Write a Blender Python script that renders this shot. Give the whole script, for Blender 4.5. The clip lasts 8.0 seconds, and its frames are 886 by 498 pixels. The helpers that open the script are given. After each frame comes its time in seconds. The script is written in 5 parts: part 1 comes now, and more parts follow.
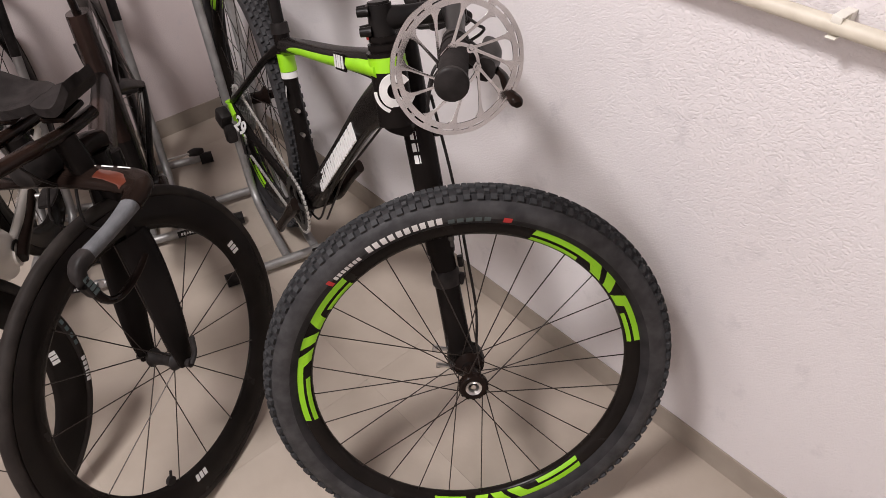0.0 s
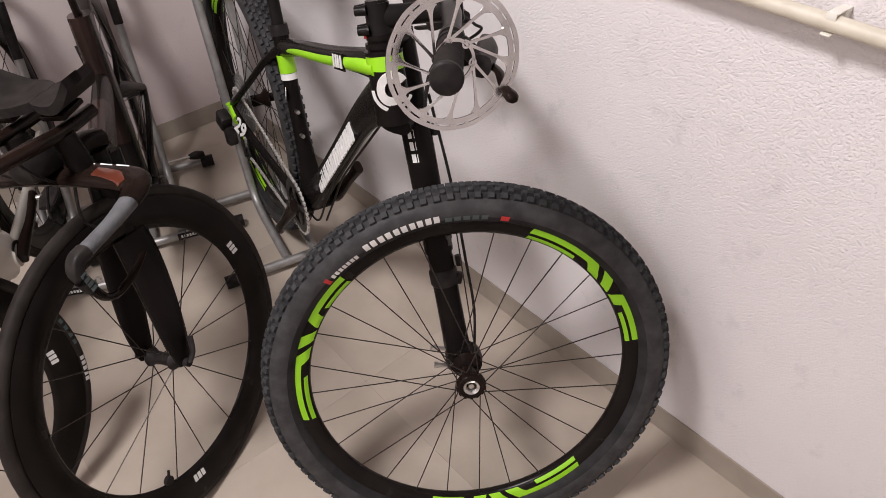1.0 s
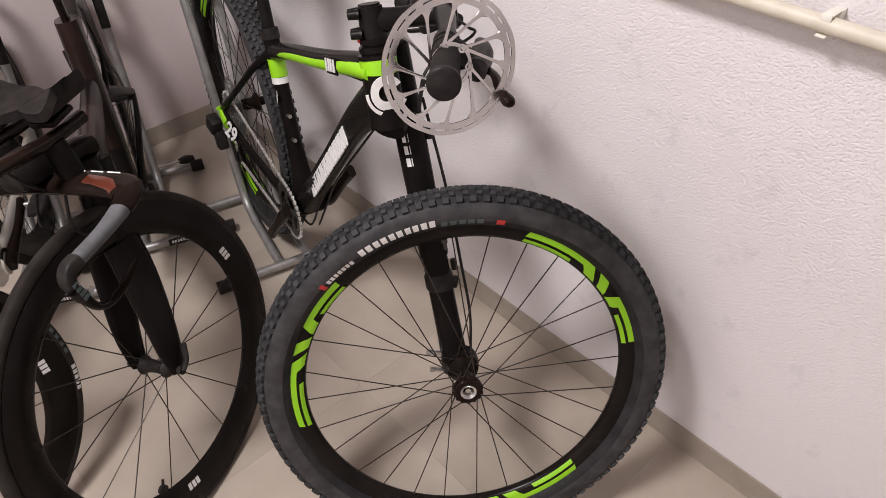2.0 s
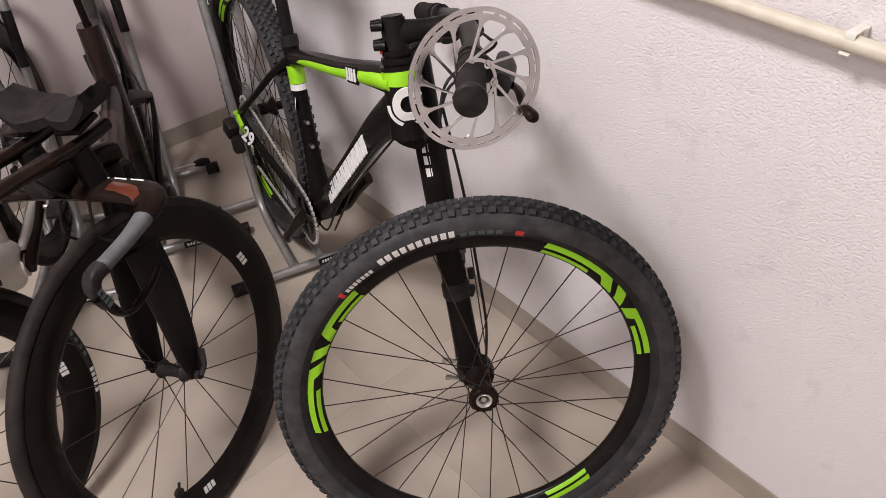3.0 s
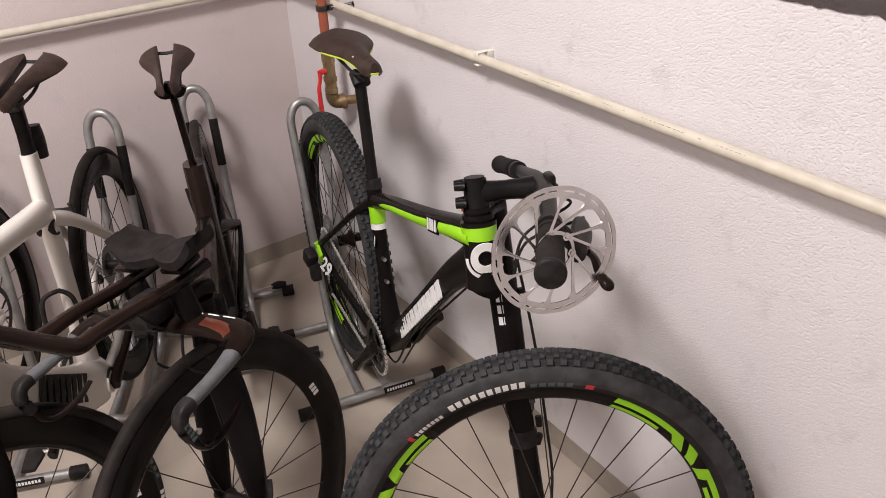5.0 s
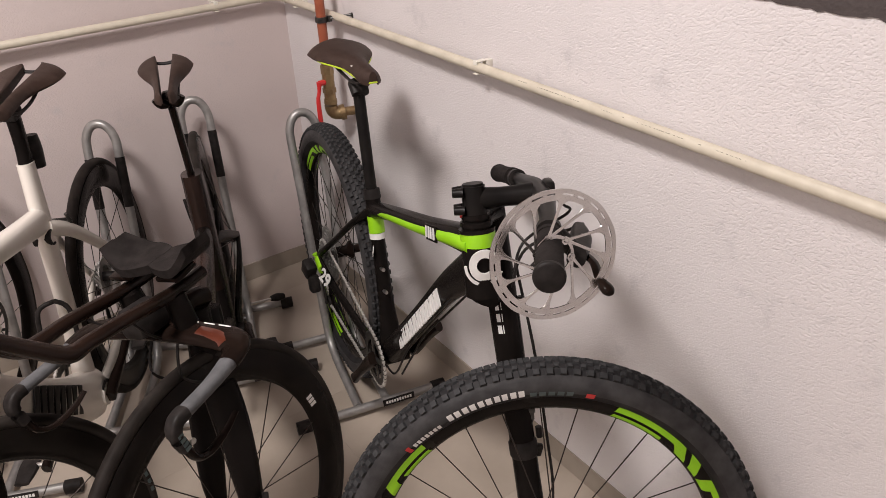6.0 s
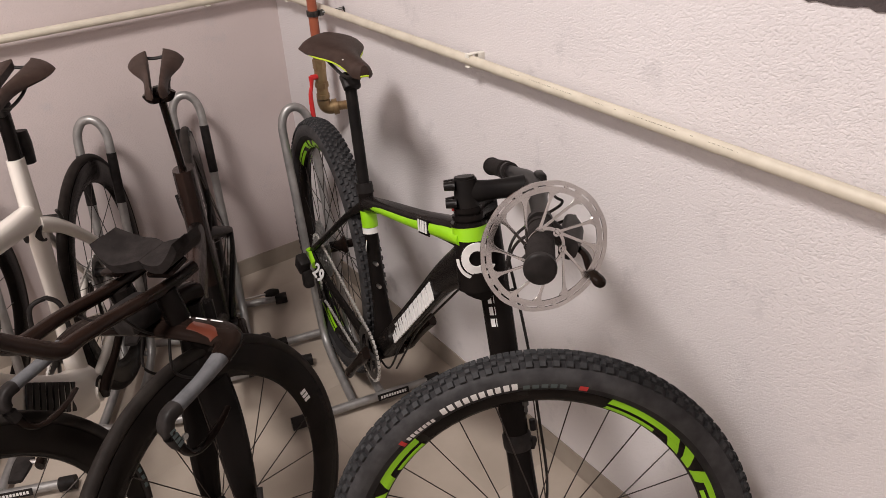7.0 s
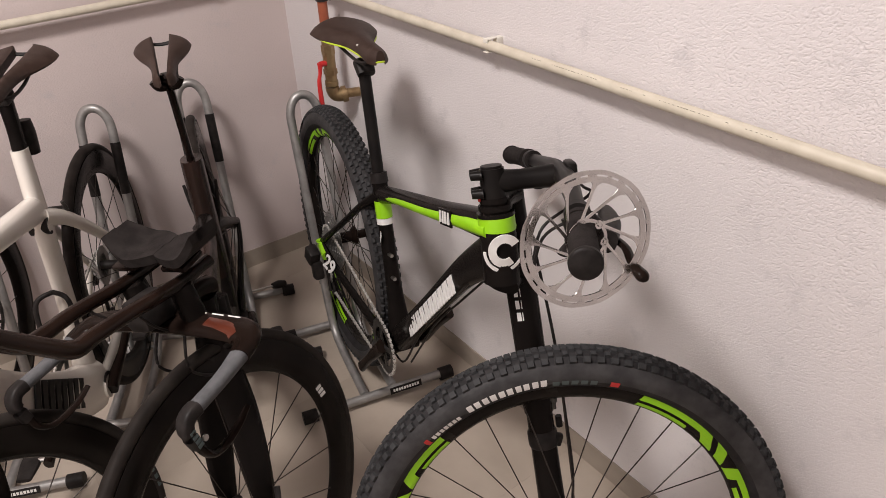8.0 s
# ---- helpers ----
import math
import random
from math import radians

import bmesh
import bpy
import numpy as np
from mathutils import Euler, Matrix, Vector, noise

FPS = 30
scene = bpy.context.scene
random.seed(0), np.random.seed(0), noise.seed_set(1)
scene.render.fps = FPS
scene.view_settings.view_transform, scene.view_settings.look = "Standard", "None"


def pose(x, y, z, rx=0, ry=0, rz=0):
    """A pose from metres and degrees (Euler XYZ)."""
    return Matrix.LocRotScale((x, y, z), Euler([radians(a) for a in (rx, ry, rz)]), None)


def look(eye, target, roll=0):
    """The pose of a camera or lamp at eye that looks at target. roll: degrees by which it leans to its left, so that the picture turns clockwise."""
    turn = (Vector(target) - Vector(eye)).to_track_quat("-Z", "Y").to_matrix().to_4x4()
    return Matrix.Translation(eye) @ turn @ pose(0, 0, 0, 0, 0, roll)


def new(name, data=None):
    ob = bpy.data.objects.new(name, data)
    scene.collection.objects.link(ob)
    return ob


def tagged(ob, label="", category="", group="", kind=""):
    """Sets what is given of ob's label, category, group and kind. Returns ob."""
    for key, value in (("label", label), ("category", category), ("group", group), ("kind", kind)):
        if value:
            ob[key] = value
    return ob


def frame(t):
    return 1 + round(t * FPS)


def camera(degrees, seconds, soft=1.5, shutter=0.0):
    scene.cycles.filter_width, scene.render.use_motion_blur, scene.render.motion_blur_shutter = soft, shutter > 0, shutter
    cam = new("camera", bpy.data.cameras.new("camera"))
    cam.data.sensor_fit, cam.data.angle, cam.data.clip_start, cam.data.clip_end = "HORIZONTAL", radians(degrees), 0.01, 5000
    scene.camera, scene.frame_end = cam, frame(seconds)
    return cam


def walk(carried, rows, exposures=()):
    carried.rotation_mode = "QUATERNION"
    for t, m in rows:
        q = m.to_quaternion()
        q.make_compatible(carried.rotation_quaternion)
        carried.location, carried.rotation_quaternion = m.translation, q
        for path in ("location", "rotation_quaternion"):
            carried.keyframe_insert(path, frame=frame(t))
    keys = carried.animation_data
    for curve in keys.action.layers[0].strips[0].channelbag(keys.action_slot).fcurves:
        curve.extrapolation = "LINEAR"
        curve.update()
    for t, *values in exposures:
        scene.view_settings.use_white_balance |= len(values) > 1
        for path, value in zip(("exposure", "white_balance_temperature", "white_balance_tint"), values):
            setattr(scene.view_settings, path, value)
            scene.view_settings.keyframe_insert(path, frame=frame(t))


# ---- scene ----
cam = camera(64.2, 8.0, soft=0.6)
PATH = [
    (0, (-0.969, -2.277, 1.409), (-0.003, -1.169, 0.053), -1.3),
    (0.5, (-0.973, -2.28, 1.405), (-0.005, -1.159, 0.061), -1.3),
    (1, (-0.971, -2.291, 1.399), (0.0, -1.168, 0.059), -1.4),
    (2.5, (-0.974, -2.268, 1.401), (0.025, -1.169, 0.061), -1.2),
    (3, (-0.982, -2.261, 1.416), (-0.004, -1.143, 0.078), -1.1),
    (3.5, (-0.989, -2.254, 1.451), (-0.056, -1.082, 0.126), -1.1),
    (4, (-0.997, -2.246, 1.482), (-0.067, -1.007, 0.217), -1.5),
    (4.5, (-1.0, -2.243, 1.491), (-0.043, -0.923, 0.333), -1.7),
    (5, (-0.999, -2.246, 1.488), (-0.022, -0.875, 0.409), -1.9),
    (6.5, (-0.992, -2.246, 1.465), (-0.001, -0.854, 0.425), -2.0),
    (7, (-0.989, -2.249, 1.465), (0.006, -0.87, 0.412), -2.2),
    (7.5, (-0.984, -2.245, 1.454), (0.014, -0.875, 0.392), -2.1),
    (8, (-1.003, -2.19, 1.45), (-0.012, -0.831, 0.369), -2.3),
]
EXPOSURES = [(0.0, 0.0, 6380, 10), (3.4, 0.0, 6400, 10), (4.4, 0.0, 6450, 10), (5.2, -0.1, 6500, 10), (6.2, -0.24, 6700, 10), (8.0, -0.24, 6700, 10)]
walk(cam, [(t, look(eye, target, roll)) for t, eye, target, roll in PATH], EXPOSURES)

# ---- light ----
world = bpy.data.worlds.new("world")
scene.world = world
world.use_nodes = True
world.node_tree.nodes["Background"].inputs[0].default_value = (0.9, 0.85, 0.82, 1)
world.node_tree.nodes["Background"].inputs[1].default_value = 0.005
lamp_data = bpy.data.lights.new("lamp_or_fill", "AREA")
lamp_data.shape, lamp_data.size, lamp_data.energy = "DISK", 0.50, 67
lamp_data.color = (1.0, 0.945, 0.94)
new("lamp_or_fill", lamp_data).matrix_world = pose(-1.48, -1.40, 2.6)
# Added fill to lighten walls and shadows; no second lamp is known here.
fill_light = lamp_data.copy()
fill_light.energy = 22
new("lamp_or_fill", fill_light).matrix_world = pose(-2.8, -2.7, 2.6)


# ---- materials ----
def material(name, color, rough=0.5, metal=0.0, second=None, scale=20.0, bump=0.0, bump_scale=200.0, coat=0.0, spread=(0.35, 0.65), detail=4.0, noise_rough=0.0, spec=0.5):
    m = bpy.data.materials.new(name)
    m.use_nodes = True
    nt = m.node_tree
    b = nt.nodes["Principled BSDF"]
    b.inputs["Base Color"].default_value = (*color, 1)
    b.inputs["Roughness"].default_value = rough
    b.inputs["Metallic"].default_value = metal
    b.inputs["Coat Weight"].default_value = coat
    b.inputs["Specular IOR Level"].default_value = spec
    b.inputs["Coat Roughness"].default_value = 0.12
    tc = nt.nodes.new("ShaderNodeTexCoord")
    if second:
        n = nt.nodes.new("ShaderNodeTexNoise")
        n.inputs["Scale"].default_value, n.inputs["Detail"].default_value = scale, detail
        nt.links.new(tc.outputs["Object"], n.inputs["Vector"])
        r = nt.nodes.new("ShaderNodeValToRGB")
        r.color_ramp.elements[0].position, r.color_ramp.elements[1].position = spread
        r.color_ramp.elements[0].color, r.color_ramp.elements[1].color = (*color, 1), (*second, 1)
        nt.links.new(n.outputs["Fac"], r.inputs["Fac"])
        nt.links.new(r.outputs["Color"], b.inputs["Base Color"])
        if noise_rough:
            mr = nt.nodes.new("ShaderNodeMapRange")
            mr.inputs["To Min"].default_value, mr.inputs["To Max"].default_value = rough - noise_rough, rough + noise_rough
            nt.links.new(n.outputs["Fac"], mr.inputs["Value"])
            nt.links.new(mr.outputs["Result"], b.inputs["Roughness"])
    if bump:
        n2 = nt.nodes.new("ShaderNodeTexNoise")
        n2.inputs["Scale"].default_value, n2.inputs["Detail"].default_value = bump_scale, 3
        nt.links.new(tc.outputs["Object"], n2.inputs["Vector"])
        bp = nt.nodes.new("ShaderNodeBump")
        bp.inputs["Strength"].default_value, bp.inputs["Distance"].default_value = 1.0, bump
        nt.links.new(n2.outputs["Fac"], bp.inputs["Height"])
        nt.links.new(bp.outputs["Normal"], b.inputs["Normal"])
    return m


def plaster_material(name="plaster", relief=0.0018, strength=0.5, soft=0.52, tone=(0.728, 0.687, 0.688), pale=(0.778, 0.740, 0.742)):
    """Rough white scraped plaster: fine stipple, short torn marks and faint grey stains."""
    m = material(name, tone, 0.85, second=pale, scale=2.2, spread=(0.3, 0.7))
    nt = m.node_tree
    b = nt.nodes["Principled BSDF"]
    tc = nt.nodes.new("ShaderNodeTexCoord")
    mp = nt.nodes.new("ShaderNodeMapping")
    mp.inputs["Rotation"].default_value = (0.25, 0.1, 0)
    mp.inputs["Scale"].default_value = (0.95, 0.95, 1.15)
    nt.links.new(tc.outputs["Object"], mp.inputs["Vector"])
    a = nt.nodes.new("ShaderNodeTexNoise")
    a.inputs["Scale"].default_value, a.inputs["Detail"].default_value, a.inputs["Roughness"].default_value = 200, 2.5, 0.6
    nt.links.new(mp.outputs["Vector"], a.inputs["Vector"])
    ramp = nt.nodes.new("ShaderNodeValToRGB")
    ramp.color_ramp.elements[0].position, ramp.color_ramp.elements[1].position = 0.30, soft
    nt.links.new(a.outputs["Fac"], ramp.inputs["Fac"])
    c = nt.nodes.new("ShaderNodeTexNoise")
    c.inputs["Scale"].default_value, c.inputs["Detail"].default_value = 9, 4
    nt.links.new(tc.outputs["Object"], c.inputs["Vector"])
    mul = nt.nodes.new("ShaderNodeMath")
    mul.operation = "MULTIPLY_ADD"
    mul.inputs[1].default_value = 0.25
    nt.links.new(c.outputs["Fac"], mul.inputs[0])
    nt.links.new(ramp.outputs["Color"], mul.inputs[2])
    bp = nt.nodes.new("ShaderNodeBump")
    bp.inputs["Strength"].default_value, bp.inputs["Distance"].default_value = strength, relief
    nt.links.new(mul.outputs[0], bp.inputs["Height"])
    nt.links.new(bp.outputs["Normal"], b.inputs["Normal"])
    # small grey scuffs and dirty specks
    scuff = nt.nodes.new("ShaderNodeTexNoise")
    scuff.inputs["Scale"].default_value, scuff.inputs["Detail"].default_value, scuff.inputs["Roughness"].default_value = 11, 7, 0.68
    nt.links.new(tc.outputs["Object"], scuff.inputs["Vector"])
    cut = nt.nodes.new("ShaderNodeMapRange")
    cut.inputs["From Min"].default_value, cut.inputs["From Max"].default_value, cut.inputs["To Max"].default_value = 0.57, 0.76, 0.55
    nt.links.new(scuff.outputs["Fac"], cut.inputs["Value"])
    mix = nt.nodes.new("ShaderNodeMixRGB")
    mix.inputs["Color2"].default_value = (0.50, 0.475, 0.49, 1)
    source = b.inputs["Base Color"].links[0].from_socket
    nt.links.new(cut.outputs["Result"], mix.inputs["Fac"])
    nt.links.new(source, mix.inputs["Color1"])
    nt.links.new(mix.outputs["Color"], b.inputs["Base Color"])
    return m


PLASTER = plaster_material("plaster", 0.0022, 0.5, 0.55)
# Smoother; darker, pinker tone makes the north wall dimmer than the lamps leave it.
DIM_SMOOTH_PLASTER = plaster_material("dimmed_smoother_plaster", 0.0012, 0.35, 0.56, (0.60, 0.515, 0.50), (0.65, 0.565, 0.55))
FLOOR = material("floor_tile", (0.36, 0.305, 0.25), 0.38, second=(0.43, 0.365, 0.305), scale=5, bump=0.0003, bump_scale=90, noise_rough=0.08)
SKIRT = material("skirting_tile", (0.31, 0.265, 0.22), 0.45, second=(0.36, 0.31, 0.26), scale=14, bump=0.0003)
GROUT = material("grout", (0.38, 0.325, 0.27), 0.7, second=(0.43, 0.37, 0.31), scale=40)
DARK_PAINT = material("dark_wall_paint", (0.055, 0.043, 0.042), 0.7, second=(0.075, 0.06, 0.058), scale=12, bump=0.002, bump_scale=120)
CEILING = material("ceiling_paint", (0.70, 0.68, 0.67), 0.9, second=(0.75, 0.73, 0.72), scale=3)
RUBBER = material("black_rubber", (0.016, 0.015, 0.016), 0.62, spec=0.16, second=(0.030, 0.028, 0.029), scale=30, bump=0.0004, bump_scale=400)
TREAD = material("worn_tread_rubber", (0.024, 0.024, 0.025), 0.7, spec=0.2, second=(0.046, 0.046, 0.048), scale=24, bump=0.0003, bump_scale=500, spread=(0.3, 0.7))
SIDEWALL = material("tyre_sidewall", (0.026, 0.025, 0.026), 0.5, spec=0.25, second=(0.052, 0.050, 0.051), scale=34, bump=0.0003, bump_scale=600)
SLICK = material("slick_rubber", (0.017, 0.0135, 0.012), 0.6, spec=0.12, second=(0.030, 0.025, 0.022), scale=26, bump=0.0002, bump_scale=300)
CARBON = material("matt_carbon", (0.009, 0.008, 0.008), 0.36, spec=0.08, second=(0.015, 0.013, 0.012), scale=18, noise_rough=0.07)
CARBON_GLOSS = material("gloss_carbon", (0.0085, 0.0052, 0.0042), 0.2, spec=0.07, second=(0.013, 0.008, 0.0062), scale=12, coat=0.04, noise_rough=0.05)
BLACK_SATIN = material("satin_black_paint", (0.0074, 0.0060, 0.0055), 0.26, spec=0.055, second=(0.0110, 0.0088, 0.0080), scale=10)
BLACK_PLASTIC = material("black_plastic", (0.0125, 0.0105, 0.010), 0.48, spec=0.14, second=(0.024, 0.0205, 0.0195), scale=60, bump=0.0002)
BROWN_CARBON = material("brown_tinted_carbon", (0.015, 0.0088, 0.0070), 0.25, spec=0.1, second=(0.030, 0.0165, 0.0130), scale=9, coat=0.05)
DARK_BROWN_CARBON = material("dark_brown_carbon", (0.0085, 0.0048, 0.0036), 0.24, spec=0.14, second=(0.018, 0.0095, 0.0068), scale=9, coat=0.08)
RED_GLOSS = material("red_tinted_clearcoat", (0.075, 0.018, 0.010), 0.28, second=(0.12, 0.030, 0.016), scale=9, coat=0.5)
LEATHER = material("dark_saddle_cover", (0.030, 0.016, 0.0115), 0.55, spec=0.25, second=(0.046, 0.028, 0.022), scale=40, bump=0.0004, bump_scale=500)
PAD = material("foam_pad", (0.0145, 0.0118, 0.0112), 0.8, spec=0.10, second=(0.024, 0.020, 0.019), scale=50, bump=0.0005, bump_scale=700)
GREEN = material("lime_green", (0.25, 0.56, 0.008), 0.4, second=(0.29, 0.62, 0.012), scale=20)
LIME_EDGE = material("lime_piping", (0.50, 0.66, 0.04), 0.5)
WHITE_DECAL = material("white_decal", (0.78, 0.77, 0.75), 0.45, second=(0.70, 0.69, 0.67), scale=60)
GREY_DECAL = material("grey_decal", (0.07, 0.098, 0.098), 0.5)
RED_DECAL = material("red_decal", (0.55, 0.03, 0.03), 0.45)
WHITE_PAINT = material("cream_white_paint", (0.80, 0.75, 0.69), 0.3, second=(0.78, 0.72, 0.65), scale=6, coat=0.4)
STEEL = material("brushed_steel", (0.56, 0.54, 0.52), 0.3, 1.0, second=(0.66, 0.64, 0.62), scale=70, noise_rough=0.08)
ROTOR_STEEL = material("rotor_steel", (0.70, 0.68, 0.665), 0.24, 1.0, second=(0.84, 0.82, 0.80), scale=30, noise_rough=0.08)
def brush(m, amount):
    """Turned metal: the gloss is drawn out along rings about the y axis."""
    tangent = m.node_tree.nodes.new("ShaderNodeTangent")
    tangent.direction_type, tangent.axis = "RADIAL", "Y"
    b = m.node_tree.nodes["Principled BSDF"]
    b.inputs["Anisotropic"].default_value = amount
    m.node_tree.links.new(tangent.outputs["Tangent"], b.inputs["Tangent"])
    return m


brush(ROTOR_STEEL, 0.75)
SPROCKET = material("sprocket_steel", (0.30, 0.29, 0.28), 0.36, 0.9, second=(0.42, 0.41, 0.40), scale=90)
STAND_PAINT = material("silver_paint", (0.29, 0.28, 0.27), 0.42, 0.6, second=(0.38, 0.37, 0.36), scale=30, noise_rough=0.1)
CHAIN_STEEL = material("chain_steel", (0.72, 0.70, 0.67), 0.45, 0.7, second=(0.50, 0.48, 0.45), scale=120)
DARK_STEEL = material("dark_steel", (0.06, 0.058, 0.056), 0.4, 0.9, second=(0.11, 0.106, 0.10), scale=90)
SPOKE = material("dark_spoke", (0.030, 0.022, 0.018), 0.4, 0.5)
PIPE_PAINT = material("cream_plastic_pipe", (0.56, 0.505, 0.41), 0.5, second=(0.65, 0.595, 0.49), scale=22, spread=(0.3, 0.6))
FADED_PRINT = material("faded_print", (0.30, 0.265, 0.21), 0.6, second=(0.44, 0.40, 0.32), scale=160)
CLIP_PLASTIC = material("white_clip_plastic", (0.80, 0.77, 0.69), 0.4)
RED_PIPE = material("rust_red_pipe_paint", (0.30, 0.075, 0.035), 0.45, second=(0.36, 0.10, 0.05), scale=30)
BRASS = material("dull_brass", (0.36, 0.26, 0.14), 0.42, 0.8, second=(0.26, 0.17, 0.09), scale=40, noise_rough=0.1)
RED_LEVER = material("red_lever", (0.62, 0.03, 0.03), 0.4)
GREY_WRAP = material("grey_bar_tape", (0.068, 0.068, 0.072), 0.75, second=(0.105, 0.105, 0.111), scale=45, bump=0.0006, bump_scale=300)
RIM_CARBON = material("carbon_rim", (0.0078, 0.0062, 0.0055), 0.24, spec=0.11, second=(0.0125, 0.0098, 0.0085), scale=14, noise_rough=0.1)


# ---- building helpers ----
def finish(bm, name, mat, smooth=True):
    bmesh.ops.recalc_face_normals(bm, faces=bm.faces)
    me = bpy.data.meshes.new(name)
    bm.to_mesh(me)
    bm.free()
    me.materials.append(mat)
    if smooth:
        me.polygons.foreach_set("use_smooth", [True] * len(me.polygons))
        me.set_sharp_from_angle(angle=radians(38))
    return me


def thing(name, m, label, category, group="", kind=""):
    ob = new(name)
    ob.empty_display_size = 0.05
    ob.matrix_basis = m
    return tagged(ob, label, category, group, kind)


def part(name, bm, mat, parent, label="", m=None, smooth=True):
    me = bm if isinstance(bm, bpy.types.Mesh) else finish(bm, name, mat, smooth)
    ob = new(name, me)
    ob.parent = parent
    if m is not None:
        ob.matrix_basis = m
    return tagged(ob, label)


def solo(name, bm, mat, label, category, kind="", group="", m=None, smooth=True):
    ob = new(name, finish(bm, name, mat, smooth))
    if m is not None:
        ob.matrix_basis = m
    return tagged(ob, label, category, group, kind)


def B():
    return bmesh.new()


def catmull(p, t):
    """Points and radii, as one array, at the parameter t along the list p."""
    n = len(p) - 1
    i = min(int(t), n - 1)
    f = t - i
    a, b, c, d = p[max(i - 1, 0)], p[i], p[i + 1], p[min(i + 2, n)]
    return 0.5 * (2 * b + (c - a) * f + (2 * a - 5 * b + 4 * c - d) * f * f + (3 * b - a - 3 * c + d) * f ** 3)


def sweep(bm, pts, rad, n=6, sides=12, up=(0, 0, 1), sq=1.0, straight=False):
    """A tube through pts; rad: one radius, or (side, up) half sizes, or one of these for each point. sq below 1 squares the section."""
    if not isinstance(rad, list):
        rad = [rad] * len(pts)
    rad = [(r, r) if isinstance(r, (int, float)) else r for r in rad]
    arr = np.array([[*p, *r] for p, r in zip(pts, rad)], float)
    steps = [k / n for k in range(n * (len(pts) - 1) + 1)]
    if straight:
        s = np.array([(1 - (t - min(int(t), len(pts) - 2))) * arr[min(int(t), len(pts) - 2)] + (t - min(int(t), len(pts) - 2)) * arr[min(int(t), len(pts) - 2) + 1] for t in steps])
    else:
        s = np.array([catmull(arr, t) for t in steps])
    rings = []
    for k in range(len(s)):
        tan = Vector(s[min(k + 1, len(s) - 1)][:3] - s[max(k - 1, 0)][:3]).normalized()
        side = tan.cross(Vector(up))
        if side.length < 1e-4:
            side = tan.cross(Vector((1, 0, 0)))
        side.normalize()
        upv = side.cross(tan)
        ring = []
        for j in range(sides):
            a = 2 * math.pi * j / sides
            ca, sa = math.cos(a), math.sin(a)
            ca, sa = math.copysign(abs(ca) ** sq, ca), math.copysign(abs(sa) ** sq, sa)
            ring.append(bm.verts.new(Vector(s[k][:3]) + side * ca * s[k][3] + upv * sa * s[k][4]))
        rings.append(ring)
    for a, b in zip(rings, rings[1:]):
        for j in range(sides):
            bm.faces.new((a[j], a[(j + 1) % sides], b[(j + 1) % sides], b[j]))
    bm.faces.new(rings[0][::-1])
    bm.faces.new(rings[-1])
    return bm


def rod(bm, p, q, r, sides=10, r2=None):
    return sweep(bm, [p, q], [r, r if r2 is None else r2], 1, sides, straight=True)


def lathe(bm, prof, segs=48, a0=0.0, a1=2 * math.pi, close=True):
    """Turns the profile of (radius, y) round the y axis. close: the profile is a loop."""
    full = abs(a1 - a0 - 2 * math.pi) < 1e-6
    rings = []
    for k in range(segs if full else segs + 1):
        a = a0 + (a1 - a0) * k / segs
        rings.append([bm.verts.new((r * math.cos(a), y, r * math.sin(a))) for r, y in prof])
    n = len(prof)
    for k in range(segs):
        a, b = rings[k], rings[(k + 1) % len(rings)]
        for j in range(n if close else n - 1):
            bm.faces.new((a[j], a[(j + 1) % n], b[(j + 1) % n], b[j]))
    if close and not full:
        bm.faces.new(rings[0][::-1])
        bm.faces.new(rings[-1])
    return bm


def disc(bm, r, y0, y1, segs=24, c=(0, 0), r_in=0.0):
    """A disc or ring about the y axis, its centre at c in x and z."""
    n = len(bm.verts)
    b2 = bmesh.new()
    lathe(b2, [(max(r_in, 1e-4), y0), (r, y0), (r, y1), (max(r_in, 1e-4), y1)], segs)
    for v in b2.verts:
        v.co.x += c[0]
        v.co.z += c[1]
    tmp = bpy.data.meshes.new("tmp")
    b2.to_mesh(tmp)
    b2.free()
    bm.from_mesh(tmp)
    bpy.data.meshes.remove(tmp)
    return bm


def box(bm, size, m=None, bevel=0.0):
    b2 = bmesh.new()
    bmesh.ops.create_cube(b2, size=1, matrix=Matrix.Diagonal((*size, 1)))
    if bevel:
        bmesh.ops.bevel(b2, geom=list(b2.edges), offset=bevel, segments=2, affect="EDGES", profile=0.5)
    if m is not None:
        bmesh.ops.transform(b2, matrix=m, verts=b2.verts)
    tmp = bpy.data.meshes.new("tmp")
    b2.to_mesh(tmp)
    b2.free()
    bm.from_mesh(tmp)
    bpy.data.meshes.remove(tmp)
    return bm


def axis_pose(p, x, y):
    """A pose at p with the given x and (nearly) y axes."""
    x = Vector(x).normalized()
    z = x.cross(Vector(y)).normalized()
    y = z.cross(x)
    return Matrix.Translation(p) @ Matrix((x, y, z)).transposed().to_4x4()


def glyph_bars(bm, p, along, out, count, w, h, depth=0.0006, slant=0.0, gap=0.25, heights=None):
    """A row of plain bars in place of letters, centred at p on a plane that faces out."""
    along, out = Vector(along).normalized(), Vector(out).normalized()
    upv = out.cross(along).normalized()
    step = w / count
    for i in range(count):
        hh = h if heights is None else h * heights[i % len(heights)]
        c = Vector(p) + along * (step * (i + 0.5) - w / 2)
        sh = Matrix.Identity(4)
        sh[0][1] = slant
        box(bm, (step * (1 - gap), hh, depth), axis_pose(c, along, upv) @ sh)
    return bm


